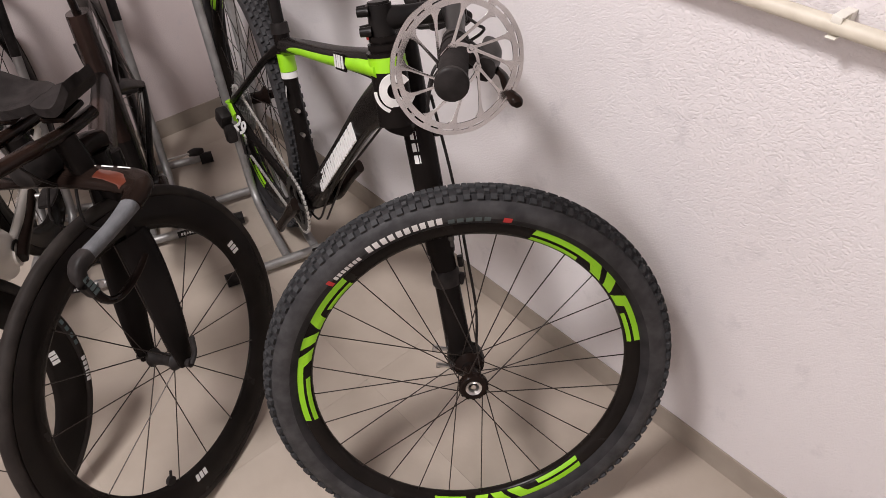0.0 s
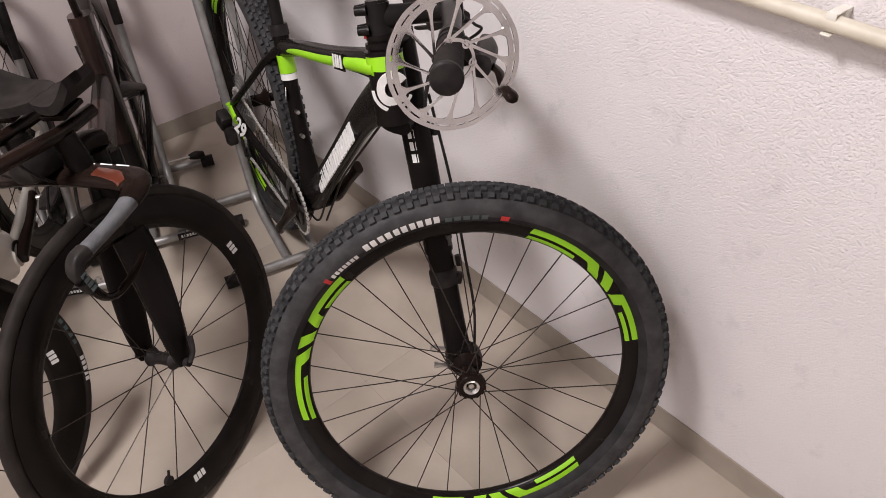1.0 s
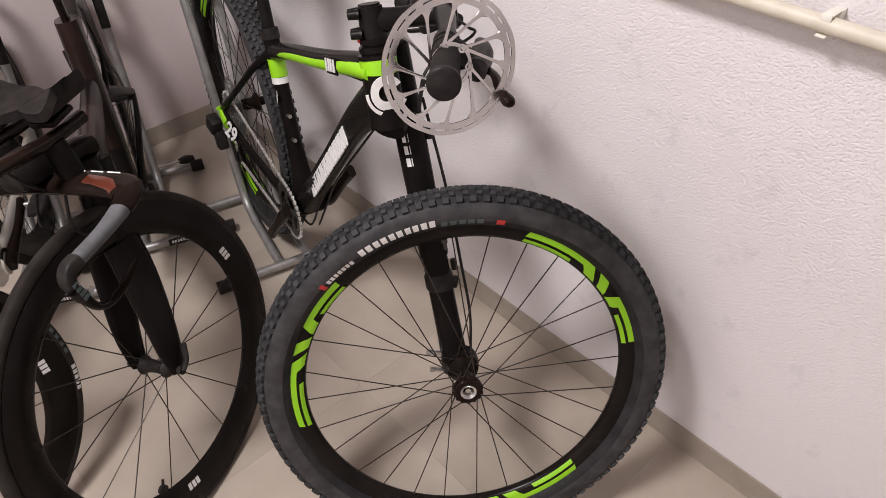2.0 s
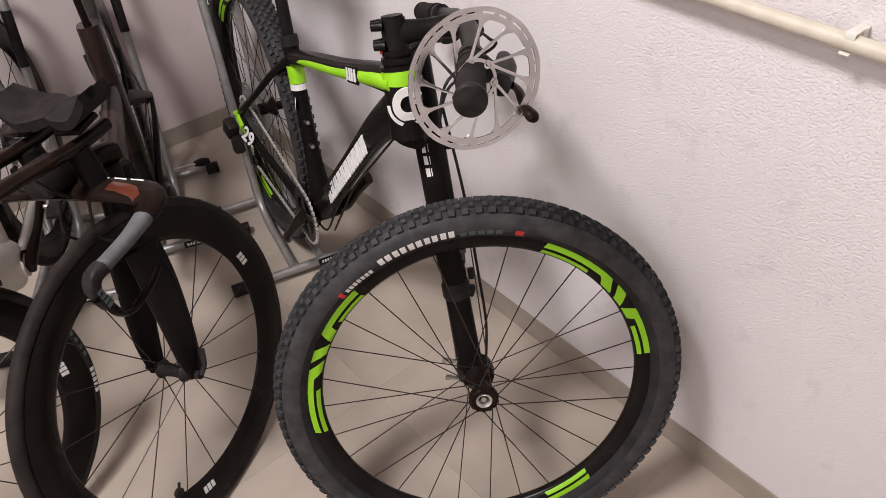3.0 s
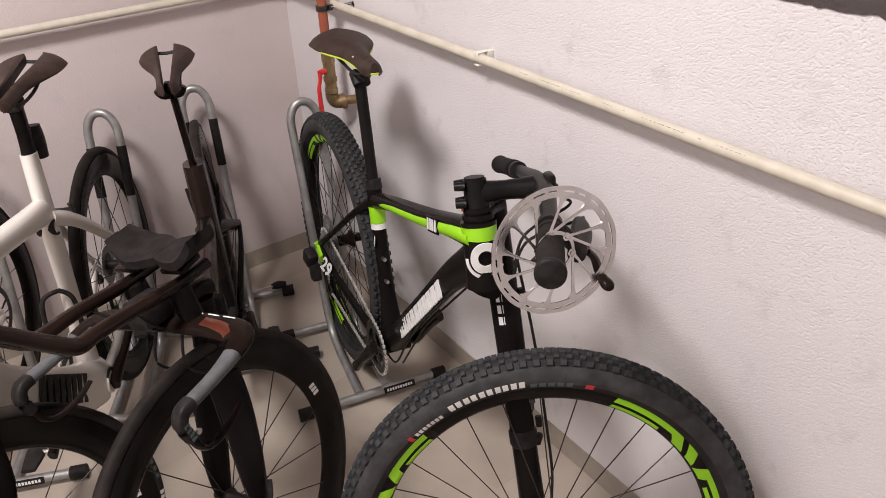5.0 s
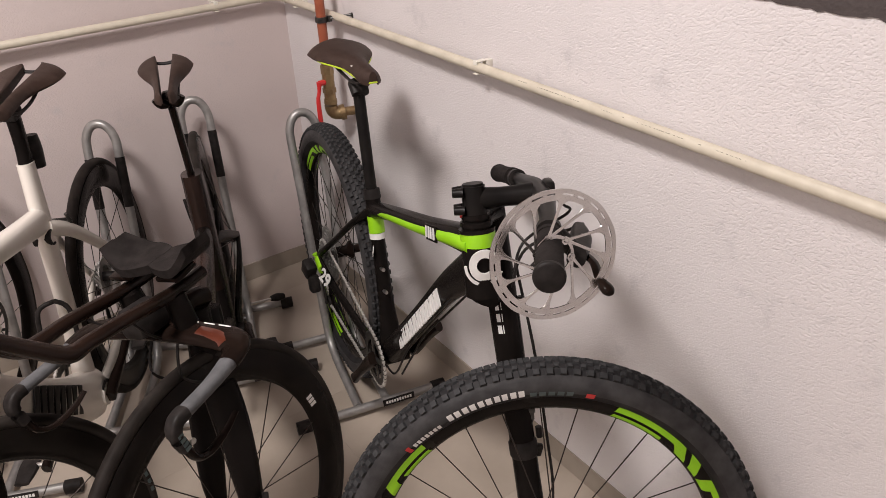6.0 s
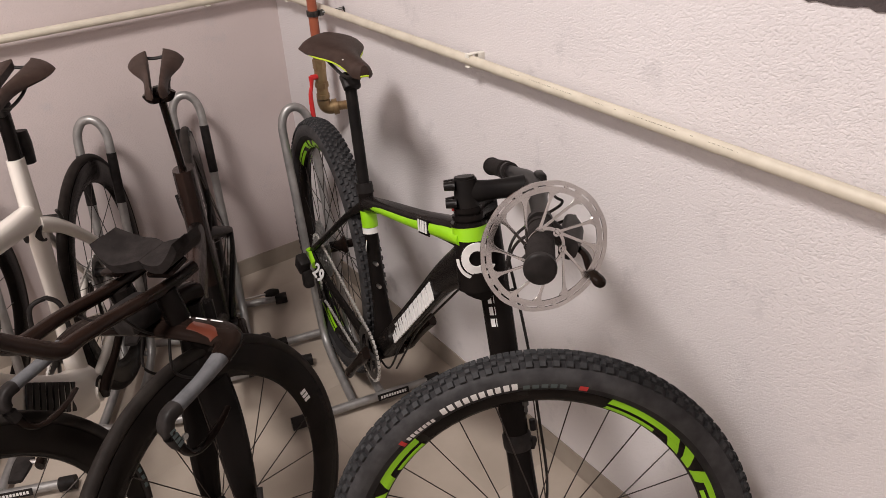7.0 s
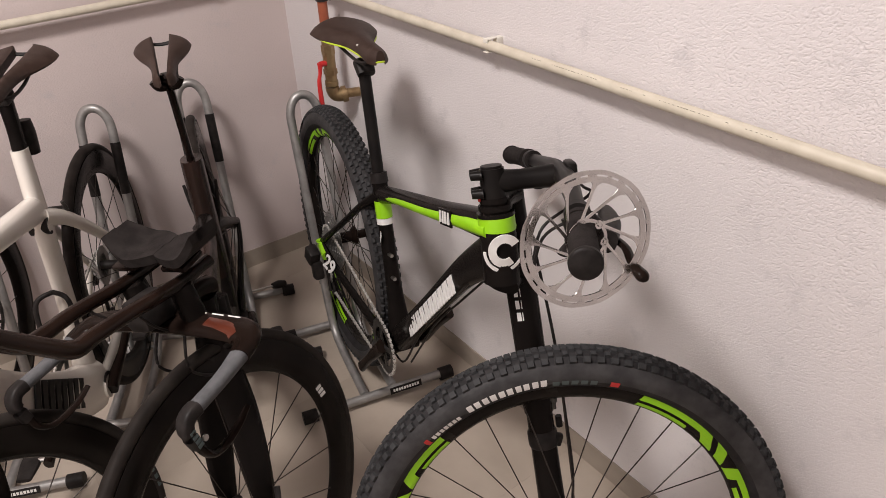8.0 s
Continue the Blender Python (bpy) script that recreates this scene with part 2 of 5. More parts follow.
def glyph_strokes(bm, p, along, out, count, w, h, depth=0.0006, slant=0.0, gap=0.22, stroke=0.32):
    """A row of pairs of plain bars in place of letters, centred at p on a plane that faces out."""
    along, out = Vector(along).normalized(), Vector(out).normalized()
    upv = out.cross(along).normalized()
    step = w / count
    body = step * (1 - gap)
    sh = Matrix.Identity(4)
    sh[0][1] = slant
    for i in range(count):
        c = Vector(p) + along * (step * (i + 0.5) - w / 2)
        m = axis_pose(c, along, upv) @ sh
        sw = body * stroke
        for x in (-(body - sw) / 2, (body - sw) / 2):
            box(bm, (sw, h, depth), m @ Matrix.Translation((x, 0, 0)))
    return bm


# ---- the room ----
def slab(name, lo, hi, mat, label="", kind="structure", category=""):
    bm = box(B(), [b - a for a, b in zip(lo, hi)], Matrix.Translation([(a + b) / 2 for a, b in zip(lo, hi)]))
    return solo(name, bm, mat, label, category or name.split("_")[0], kind, smooth=False)


ROOM_X, ROOM_Y, ROOM_Z = -3.4, -4.2, 2.7
slab("wall_east", (0, ROOM_Y, 0), (0.15, 0.15, ROOM_Z), PLASTER, "rough white scraped plaster wall, dimmed in its colour")
slab("wall_north", (ROOM_X, 0, 0), (0, 0.15, ROOM_Z), DIM_SMOOTH_PLASTER, "white scraped plaster wall, dimmed in its colour")
slab("wall_west", (ROOM_X - 0.15, ROOM_Y, 0), (ROOM_X, 0.15, ROOM_Z), PLASTER, "rough white plaster wall")
slab("wall_south", (ROOM_X - 0.15, ROOM_Y - 0.15, 0), (0.15, ROOM_Y, ROOM_Z), PLASTER, "rough white plaster wall")
slab("ceiling", (ROOM_X - 0.15, ROOM_Y - 0.15, ROOM_Z), (0.15, 0.15, ROOM_Z + 0.1), CEILING, "plain white ceiling")


def floor_tiles():
    """Large tiles over a recessed bed; the joints are thin."""
    base = slab("floor", (ROOM_X - 0.15, ROOM_Y - 0.15, -0.1), (0.15, 0.15, -0.0015), GROUT, "beige stone-look floor of large tiles")
    size, gap = 0.6, 0.0003
    bm = box(B(), (size - gap, size - gap, 0.008), Matrix.Translation((0, 0, -0.004)), 0.0002)
    me = finish(bm, "tile", FLOOR, False)
    for i in range(6):
        for j in range(8):
            ob = new("tile", me)
            ob.parent = base
            ob.location = (-0.42 + 0.6 - size * (i + 0.5), -0.15 + 0.6 - size * (j + 0.5) , 0)
    return base


def skirting(name, lo, hi):
    return slab(name, lo, hi, SKIRT, "flat beige tile skirting", category="skirting")


skirting("baseboard_east", (-0.004, ROOM_Y, 0), (-0.0005, 0, 0.068))
skirting("baseboard_north", (ROOM_X, -0.004, 0), (-0.004, -0.0005, 0.068))




def painted_band():
    """Dark paint on the upper part of the wall, its lower edge broken by the plaster."""
    bm = B()
    n = 420
    rows = []
    for k in range(n + 1):
        y = -0.001 + (ROOM_Y + 0.002) * k / n
        z = 1.232 + 0.004 * noise.noise((y * 60, 3.1, 0.2)) + 0.003 * noise.noise((y * 150, 1.7, 0.4))
        rows.append([bm.verts.new((x, y, zz)) for x, zz in ((-0.0025, z), (-0.0025, ROOM_Z), (-0.0002, ROOM_Z), (-0.0002, z))])
    for a, b in zip(rows, rows[1:]):
        for j in range(4):
            bm.faces.new((a[j], b[j], b[(j + 1) % 4], a[(j + 1) % 4]))
    solo("trim_dark_band", bm, DARK_PAINT, "dark brown painted upper wall area", "paint", "structure", smooth=False)


painted_band()


# ---- pipes on the walls ----
def pipe_clip(m):
    t = thing("pipe_clip", m, "small white plastic clip holding the cream pipe", "pipe clip", "pipe clips")
    bm = B()
    box(bm, (0.014, 0.026, 0.0025), Matrix.Translation((0, 0.006, 0.0135)), 0.001)
    box(bm, (0.014, 0.003, 0.010), Matrix.Translation((0, -0.008, 0.011)), 0.001)
    part("upper_jaw", bm, CLIP_PLASTIC, t)
    part("lower_jaw", box(B(), (0.014, 0.032, 0.0025), Matrix.Translation((0, 0.006, -0.0135)), 0.001), CLIP_PLASTIC, t)
    part("wall_foot", box(B(), (0.014, 0.018, 0.026), Matrix.Translation((0, 0.027, 0)), 0.001), CLIP_PLASTIC, t)
    return t


PIPE_Z, PIPE_D, PIPE_R = 1.002, 0.036, 0.0112
bm = B()
rod(bm, (-PIPE_D, ROOM_Y + 0.01, PIPE_Z), (-PIPE_D, -0.095, PIPE_Z), PIPE_R, 20)
part_pipe = thing("pipe", Matrix.Identity(4), "cream plastic pipe running along both walls", "pipe")
part("long_run", bm, PIPE_PAINT, part_pipe)
bm = B()
rod(bm, (ROOM_X + 0.01, -PIPE_D, PIPE_Z - 0.05), (-0.095, -PIPE_D, PIPE_Z), PIPE_R, 20)
part("short_run", bm, PIPE_PAINT, part_pipe)
bm = B()
sweep(bm, [(-PIPE_D, -0.10, PIPE_Z), (-PIPE_D, -0.07, PIPE_Z), (-PIPE_D - 0.012, -PIPE_D - 0.012, PIPE_Z), (-0.07, -PIPE_D, PIPE_Z), (-0.10, -PIPE_D, PIPE_Z)], PIPE_R + 0.002, 6, 16)
part("elbow", bm, PIPE_PAINT, part_pipe)
# the maker's faded print along the pipe, as plain bars
rng = random.Random(11)
bm = B()
y = -1.2
while y > -1.72:
    if rng.random() < 0.78:
        box(bm, (rng.uniform(0.002, 0.005), rng.uniform(0.002, 0.0042), 0.0005), axis_pose((-PIPE_D - PIPE_R * 0.80, y, PIPE_Z + PIPE_R * 0.60), (0, 1, 0), (-0.6, 0, 0.8)))
    else:
        y -= rng.uniform(0.006, 0.02)
    y -= rng.uniform(0.005, 0.010)
tagged(part("print_mark", bm, FADED_PRINT, part_pipe, "faded grey print as plain bars", smooth=False), kind="stuff")
for y in (-0.17, -1.056, -1.975, -2.9):
    pipe_clip(pose(-PIPE_D, y, PIPE_Z, 0, 0, -90))
for x in (-0.241, -1.10, -2.0):
    pipe_clip(pose(x, -PIPE_D, PIPE_Z + 0.0155 * (x + 0.095)))


def gas_riser():
    """A red riser with a bracket, a brass stop valve with its red lever, and an elbow into the wall."""
    x, y = -0.074, -0.402
    t = thing("gas_pipe", pose(x, y, 0), "rust-red riser with brass valve and red lever beside the corner", "gas pipe")
    part("riser", rod(B(), (0, 0, 0.885), (0, 0, ROOM_Z - 0.002), 0.0135, 18), RED_PIPE, t, "rust-red painted pipe")
    bm = B()
    for z0, z1, r, s in ((0.868, 0.892, 0.016, 16), (0.842, 0.868, 0.019, 6), (0.800, 0.842, 0.0175, 16), (0.785, 0.800, 0.020, 6), (0.755, 0.785, 0.017, 16)):
        rod(bm, (0, 0, z0), (0, 0, z1), r, s)
    part("valve_body", bm, BRASS, t, "dull brass stop valve")
    bm = B()
    sweep(bm, [(0, 0, 0.765), (0, 0, 0.737), (0.008, -0.004, 0.722), (0.026, -0.012, 0.720)], 0.0195, 6, 16)
    sweep(bm, [(0.022, -0.011, 0.720), (0.036, -0.016, 0.722)], 0.0235, 1, 16)
    part("elbow", bm, BRASS, t, "brown brass elbow")
    part("wall_stub", sweep(B(), [(0.034, -0.015, 0.722), (0.073, -0.028, 0.722)], 0.0135, 2, 14), BRASS, t)
    bm = B()
    sweep(bm, [(-0.015, -0.004, 0.82), (-0.034, -0.008, 0.822)], 0.008, 1, 12)
    sweep(bm, [(-0.034, -0.008, 0.826), (-0.038, -0.01, 0.80), (-0.047, -0.014, 0.77), (-0.047, -0.016, 0.69)], [(0.009, 0.007), (0.006, 0.003), (0.007, 0.003), (0.008, 0.003)], 5, 10, up=(0, 1, 0))
    part("lever", bm, RED_LEVER, t, "bright red lever")
    bm = B()
    rod(bm, (0, 0, 0.99), (0, 0, 1.005), 0.0175, 18)
    rod(bm, (0.016, -0.01, 0.998), (0.07, -0.05, 1.008), 0.0035, 8)
    rod(bm, (0.07, -0.05, 1.012), (0.083, -0.05, 0.975), 0.003, 8)
    box(bm, (0.012, 0.010, 0.016), Matrix.Translation((0.02, -0.012, 0.998)), 0.001)
    part("bracket", bm, DARK_STEEL, t, "galvanised pipe bracket")


gas_riser()


# ---- bicycle stands ----
def bike_stand(m, taped=True, label="silver tubular floor stand gripping a rear wheel"):
    """x forward, the rear wheel's contact at the origin."""
    t = thing("bike_stand", m, label, "bike stand", "bike stands")
    r = 0.0125
    bm = B()
    g = 0.042
    left = [(0.275, g, 0.030), (0.16, g, 0.028), (0.04, g, 0.032), (-0.03, g, 0.075), (-0.075, g, 0.22), (-0.14, g, 0.48), (-0.185, g, 0.655)]
    top = [(-0.199, g * 0.93, 0.71), (-0.2045, g * 0.55, 0.742), (-0.206, 0, 0.752)]
    pts = left + top + [(a, -b, c) for a, b, c in reversed(left + top[:-1])]
    sweep(bm, pts, r, 6, 14, up=(1, 0.01, 0.3))
    part("hoop", bm, STAND_PAINT, t, "bent silver tube")
    for x, half in ((0.282, 0.195), (-0.085, 0.165)):
        bar = part("crossbar", rod(B(), (x, -half, 0.026), (x, half, 0.026), r, 16), STAND_PAINT, t)
        for s in (-1, 1):
            bm = B()
            sweep(bm, [(x, s * (half - 0.012), 0.024), (x, s * (half + 0.028), 0.024)], [(0.0165, 0.0185), (0.0165, 0.0185)], 2, 16, sq=0.8)
            part("foot_cap", bm, BLACK_PLASTIC, bar, "black rubber foot cap")
    b = part("badge", box(B(), (0.0016, 0.095, 0.020), pose(0.2945, 0.075, 0.031, 0, -18, 0), 0.0006), BLACK_PLASTIC, t, "black oval badge")
    bm = B()
    glyph_bars(bm, (0.2958, 0.075, 0.0314), (0, 1, 0), (0.95, 0, 0.31), 10, 0.080, 0.008, gap=0.3)
    part("badge_mark", bm, WHITE_DECAL, b, smooth=False)
    part("rest_bar", rod(B(), (-0.02, -g, 0.04), (-0.02, g, 0.04), 0.008, 10), STAND_PAINT, t)
    if taped:
        for s in (-1, 1):
            bm = B()
            sweep(bm, [(-0.148, s * g, 0.512), (-0.166, s * g, 0.582), (-0.185, s * g, 0.655)], r + 0.0012, 2, 14, up=(1, 0.01, 0.3))
            part("tape", bm, BLACK_PLASTIC, t, "black tape wound on the tube")
    return t


# ---- wheels ----
def spoke_mesh():
    return finish(rod(B(), (0, 0, 0), (0, 0, 1), 0.00115, 6), "spoke", SPOKE)


SPOKE_MESH = spoke_mesh()
MESHES = {}


def shared(key, make):
    if key not in MESHES:
        MESHES[key] = make()
    return MESHES[key]


def put_spoke(parent, p, q):
    p, q = Vector(p), Vector(q)
    d = q - p
    m = Matrix.Translation(p) @ d.to_track_quat("Z", "Y").to_matrix().to_4x4() @ Matrix.Diagonal((1, 1, d.length, 1))
    part("spoke", SPOKE_MESH, None, parent, m=m)


def spokes(parent, count, r_hub, r_rim, y_right, y_left, cross=3, turn=0.0):
    for k in range(count):
        side = 1 if k % 2 else -1
        y = y_left if side > 0 else -y_right
        a = 2 * math.pi * k / count + turn
        lead = (1 if (k // 2) % 2 else -1) * cross * 2 * math.pi / count
        ah = a + lead
        put_spoke(parent, (r_hub * math.cos(ah), y, r_hub * math.sin(ah)), (r_rim * math.cos(a), side * 0.003, r_rim * math.sin(a)))


def arc_loop(cr, cy, r, a0, a1, n):
    return [(cr + r * math.cos(radians(a0 + (a1 - a0) * k / n)), cy + r * math.sin(radians(a0 + (a1 - a0) * k / n))) for k in range(n + 1)]


MTB_R, ROAD_R = 0.376, 0.338


TYRE_C, TYRE_W = 0.3410, 0.0312


def mtb_tyre():
    cas = [(0.313, -0.0135)] + [(TYRE_C + TYRE_W * math.cos(radians(a)), TYRE_W * math.sin(radians(a))) for a in range(-140, 141, 14)] + [(0.313, 0.0135)]
    return finish(lathe(B(), cas, 96), "tyre", RUBBER)


def mtb_sidewall(sgn):
    """The lighter band on the tyre's flank."""
    r = TYRE_W + 0.0004
    band = [(TYRE_C + r * math.cos(radians(a)), sgn * r * math.sin(radians(a))) for a in range(56, 122, 6)]
    return finish(lathe(B(), band, 96, close=False), "sidewall", SIDEWALL)


def mtb_tread():
    """The knobs: two staggered centre rows, two shoulder rows."""
    bm = B()
    n = 104
    for k in range(n):
        a = 2 * math.pi * k / n
        for phi, w, l, h, off in ((-9, 0.0080, 0.0105, 0.0040, 0.0), (9, 0.0080, 0.0105, 0.0040, 0.5), (-27, 0.0080, 0.0090, 0.0042, 0.5), (27, 0.0080, 0.0090, 0.0042, 0.0), (-47, 0.0105, 0.0115, 0.0054, 0.0), (47, 0.0105, 0.0115, 0.0054, 0.5)):
            aa = a + off * 2 * math.pi / n
            rr = TYRE_C + (TYRE_W + h / 2) * math.cos(radians(phi))
            yy = (TYRE_W + h / 2) * math.sin(radians(phi))
            ra = Vector((math.cos(aa), 0, math.sin(aa)))
            out = ra * math.cos(radians(phi)) + Vector((0, math.sin(radians(phi)), 0))
            tan = Vector((-math.sin(aa), 0, math.cos(aa)))
            lat = out.cross(tan)
            c = ra * rr + Vector((0, yy, 0))
            ring = []
            for zz, f in ((-h / 2 - 0.001, 1.08), (h / 2, 0.86)):
                ring.append([bm.verts.new(c + out * zz + tan * (sx * l / 2 * f) + lat * (sy * w / 2 * f)) for sx, sy in ((-1, -1), (1, -1), (1, 1), (-1, 1))])
            lo, hi = ring
            bm.faces.new(hi)
            for j in range(4):
                bm.faces.new((lo[j], lo[(j + 1) % 4], hi[(j + 1) % 4], hi[j]))
    return finish(bm, "tread", TREAD, False)


def mtb_rim():
    prof = [(0.3185, -0.0152), (0.3185, 0.0152), (0.312, 0.0158), (0.298, 0.0132), (0.2905, 0.007), (0.2885, 0), (0.2905, -0.007), (0.298, -0.0132), (0.312, -0.0158)]
    return finish(lathe(B(), prof, 96), "rim", RIM_CARBON)


def side_at(prof, r):
    for (r0, y0), (r1, y1) in zip(prof, prof[1:]):
        if min(r0, r1) <= r <= max(r0, r1):
            return y0 + (y1 - y0) * (r - r0) / (r1 - r0)
    return prof[-1][1]


MTB_SIDE = [(0.3185, 0.0152), (0.312, 0.0158), (0.298, 0.0132), (0.2905, 0.007), (0.2885, 0.001)]
ROAD_SIDE = [(0.318, 0.0125), (0.305, 0.0135), (0.285, 0.0130), (0.267, 0.0085), (0.258, 0.004), (0.2555, 0.0005)]


def decal(bm, side, r0, r1, a0, a1, sgn, lift=0.0007, n=None):
    """A patch that follows the rim's flank from r0 to r1 and from a0 to a1 degrees; a0, a1 may be (inner, outer) for slanted ends."""
    a0 = a0 if isinstance(a0, tuple) else (a0, a0)
    a1 = a1 if isinstance(a1, tuple) else (a1, a1)
    n = n or max(2, int(abs(a1[0] - a0[0]) / 2))
    m = 4
    grid = []
    for k in range(n + 1):
        row = []
        for j in range(m + 1):
            f = j / m
            r = r0 + (r1 - r0) * f
            lo, hi = a0[0] + (a0[1] - a0[0]) * f, a1[0] + (a1[1] - a1[0]) * f
            a = radians(lo + (hi - lo) * k / n)
            row.append(bm.verts.new((r * math.cos(a), sgn * (side_at(side, r) + lift), r * math.sin(a))))
        grid.append(row)
    for k in range(n):
        for j in range(m):
            bm.faces.new((grid[k][j], grid[k + 1][j], grid[k + 1][j + 1], grid[k][j + 1]))
    return bm


def mtb_rim_decal(sgn):
    """One lime mark on the rim: three plain blocks with slots, centred at angle 0."""
    bm = B()

    def patch(r0, r1, a0, a1):
        decal(bm, MTB_SIDE, r0, r1, a0, a1, sgn)
    # a long double band that hooks inwards, a slanted block, a shorter double band
    patch(0.3045, 0.3168, (3.0, 5.2), (31.0, 30.0))
    patch(0.2925, 0.3045, (0.4, 3.0), (5.6, 8.4))
    patch(0.2925, 0.2995, (12.6, 13.2), (31.4, 31.0))
    patch(0.2925, 0.3168, (-6.2, -2.4), (-1.8, 2.4))
    patch(0.3045, 0.3168, -28.0, (-8.2, -9.6))
    patch(0.2925, 0.3045, (-12.0, -13.0), (-7.0, -8.2))
    patch(0.2925, 0.2995, (-28.4, -28.2), (-16.0, -15.6))
    return finish(bm, "rim_decal", GREEN)


def tyre_mark(bm, r0, r1, a0, a1, sgn, cr=0.3405, rr=0.0312, lift=0.0008):
    """A patch on the sidewall of a round tyre."""
    n, m = max(1, int(abs(a1 - a0) / 1.5)), 2
    grid = []
    for k in range(n + 1):
        a = radians(a0 + (a1 - a0) * k / n)
        row = []
        for j in range(m + 1):
            r = r0 + (r1 - r0) * j / m
            y = math.sqrt(max((rr + lift) ** 2 - (r - cr) ** 2, 0))
            row.append(bm.verts.new((r * math.cos(a), sgn * y, r * math.sin(a))))
        grid.append(row)
    for k in range(n):
        for j in range(m):
            bm.faces.new((grid[k][j], grid[k + 1][j], grid[k + 1][j + 1], grid[k][j + 1]))
    return bm


def block_letter(bm, r0, r1, a0, a1, sgn, i):
    """Two plain bars in place of a letter."""
    w = (a1 - a0) * 0.42
    tyre_mark(bm, r0, r1, a0, a0 + w, sgn)
    tyre_mark(bm, r0, r1, a1 - w, a1, sgn)



def mtb_wheel(parent, m, front, sgn=-1, turn=0.0):
    w = part("wheel", shared("mtb_rim", mtb_rim), None, parent, "carbon rim mountain-bike wheel with lime marks", m @ pose(0, 0, 0, 0, turn, 0))
    part("tyre", shared("mtb_tyre", mtb_tyre), None, w, "grey-walled knobbly tyre")
    part("tread", shared("mtb_tread", mtb_tread), None, w, "black knobbly tread")
    for s in (-1, 1):
        part("sidewall", shared(("mtb_side", s), lambda: mtb_sidewall(s)), None, w, "grey tyre sidewall")
        for c in (52, 174, 296):
            part("rim_decal", shared(("mtb_decal", s), lambda: mtb_rim_decal(s)), None, w, "lime green rim mark", pose(0, 0, 0, 0, -c, 0))
    if front:
        for i, (a0, a1) in enumerate(((134, 130.0), (129.2, 125.2), (124.4, 120.4), (119.6, 115.8), (115.0, 111.0))):
            bm = B()
            block_letter(bm, 0.3240, 0.3370, a0, a1, sgn, i)
            part("tyre_mark", bm, WHITE_DECAL, w, "white tyre lettering as a plain shape")
        for i in range(7):
            part("tyre_mark", tyre_mark(B(), 0.3215, 0.3295, 147.0 - i * 1.5, 145.9 - i * 1.5, sgn), WHITE_DECAL, w, "small white tyre lettering bar")
        for i in range(5):
            part("tyre_mark", tyre_mark(B(), 0.322, 0.331, 109.5 - i * 2.6, 107.6 - i * 2.6, sgn), GREY_DECAL, w, "dull grey tyre lettering bar")
        part("tyre_mark", tyre_mark(B(), 0.321, 0.331, 93.5, 91, sgn), RED_DECAL, w, "red tyre mark")
        part("tyre_mark", tyre_mark(B(), 0.319, 0.333, 149.6, 148.2, sgn), RED_DECAL, w, "red tyre mark")
        bm = B()
        lathe(bm, [(0.0145, -0.0405), (0.0225, -0.0415), (0.0255, -0.0395), (0.0262, -0.034), (0.027, -0.029), (0.024, -0.025), (0.015, -0.020), (0.014, 0.020), (0.022, 0.026), (0.027, 0.031), (0.024, 0.036), (0.014, 0.040), (0.008, 0.040)], 32)
        for k in range(14):
            a = 2 * math.pi * k / 14
            box(bm, (0.0024, 0.008, 0.0056), Matrix.Translation((0.0262 * math.cos(a), -0.0355, 0.0262 * math.sin(a))) @ pose(0, 0, 0, 0, -math.degrees(a), 0), 0.0006)
        part("hub", bm, CARBON_GLOSS, w, "black hub with bright bore")
        bm = lathe(B(), [(0.0100, -0.0395), (0.0146, -0.0422), (0.0150, -0.0400), (0.0137, -0.030), (0.0066, -0.030), (0.0085, -0.034)], 24)
        disc(bm, 0.0048, -0.0375, -0.030, 18)
        part("axle_cap", bm, STEEL, w, "bright axle cap")
        spokes(w, 28, 0.0255, 0.2895, 0.030, 0.031, 3, 0.06)
    else:
        bm = lathe(B(), [(0.006, -0.062), (0.011, -0.062), (0.017, -0.055), (0.017, -0.032), (0.027, -0.029), (0.027, -0.025), (0.016, -0.018), (0.016, 0.018), (0.027, 0.03), (0.027, 0.034), (0.012, 0.040), (0.012, 0.066), (0.006, 0.066)], 28)
        part("hub", bm, CARBON_GLOSS, w, "black rear hub")
        spokes(w, 28, 0.0255, 0.2895, 0.027, 0.032, 3, 0.02)
    bm = B()
    rod(bm, (0.2895, 0, 0), (0.268, 0, 0), 0.003, 10)
    rod(bm, (0.288, 0, 0), (0.281, 0, 0), 0.0055, 10)
    part("valve", bm, DARK_STEEL, w, m=pose(0, 0, 0, 0, -109, 0))
    return w


def road_tyre():
    prof = [(0.314, -0.0105)] + [(0.3255 + 0.0125 * math.cos(radians(a)), 0.0128 * math.sin(radians(a))) for a in range(-140, 141, 20)] + [(0.314, 0.0105)]
    return finish(lathe(B(), prof, 96), "tyre", SLICK)


def road_rim():
    prof = [(0.318, -0.0125), (0.318, 0.0125)] + ROAD_SIDE[1:] + [(r, -y) for r, y in reversed(ROAD_SIDE[1:])]
    return finish(lathe(B(), prof, 96), "rim", RIM_CARBON)


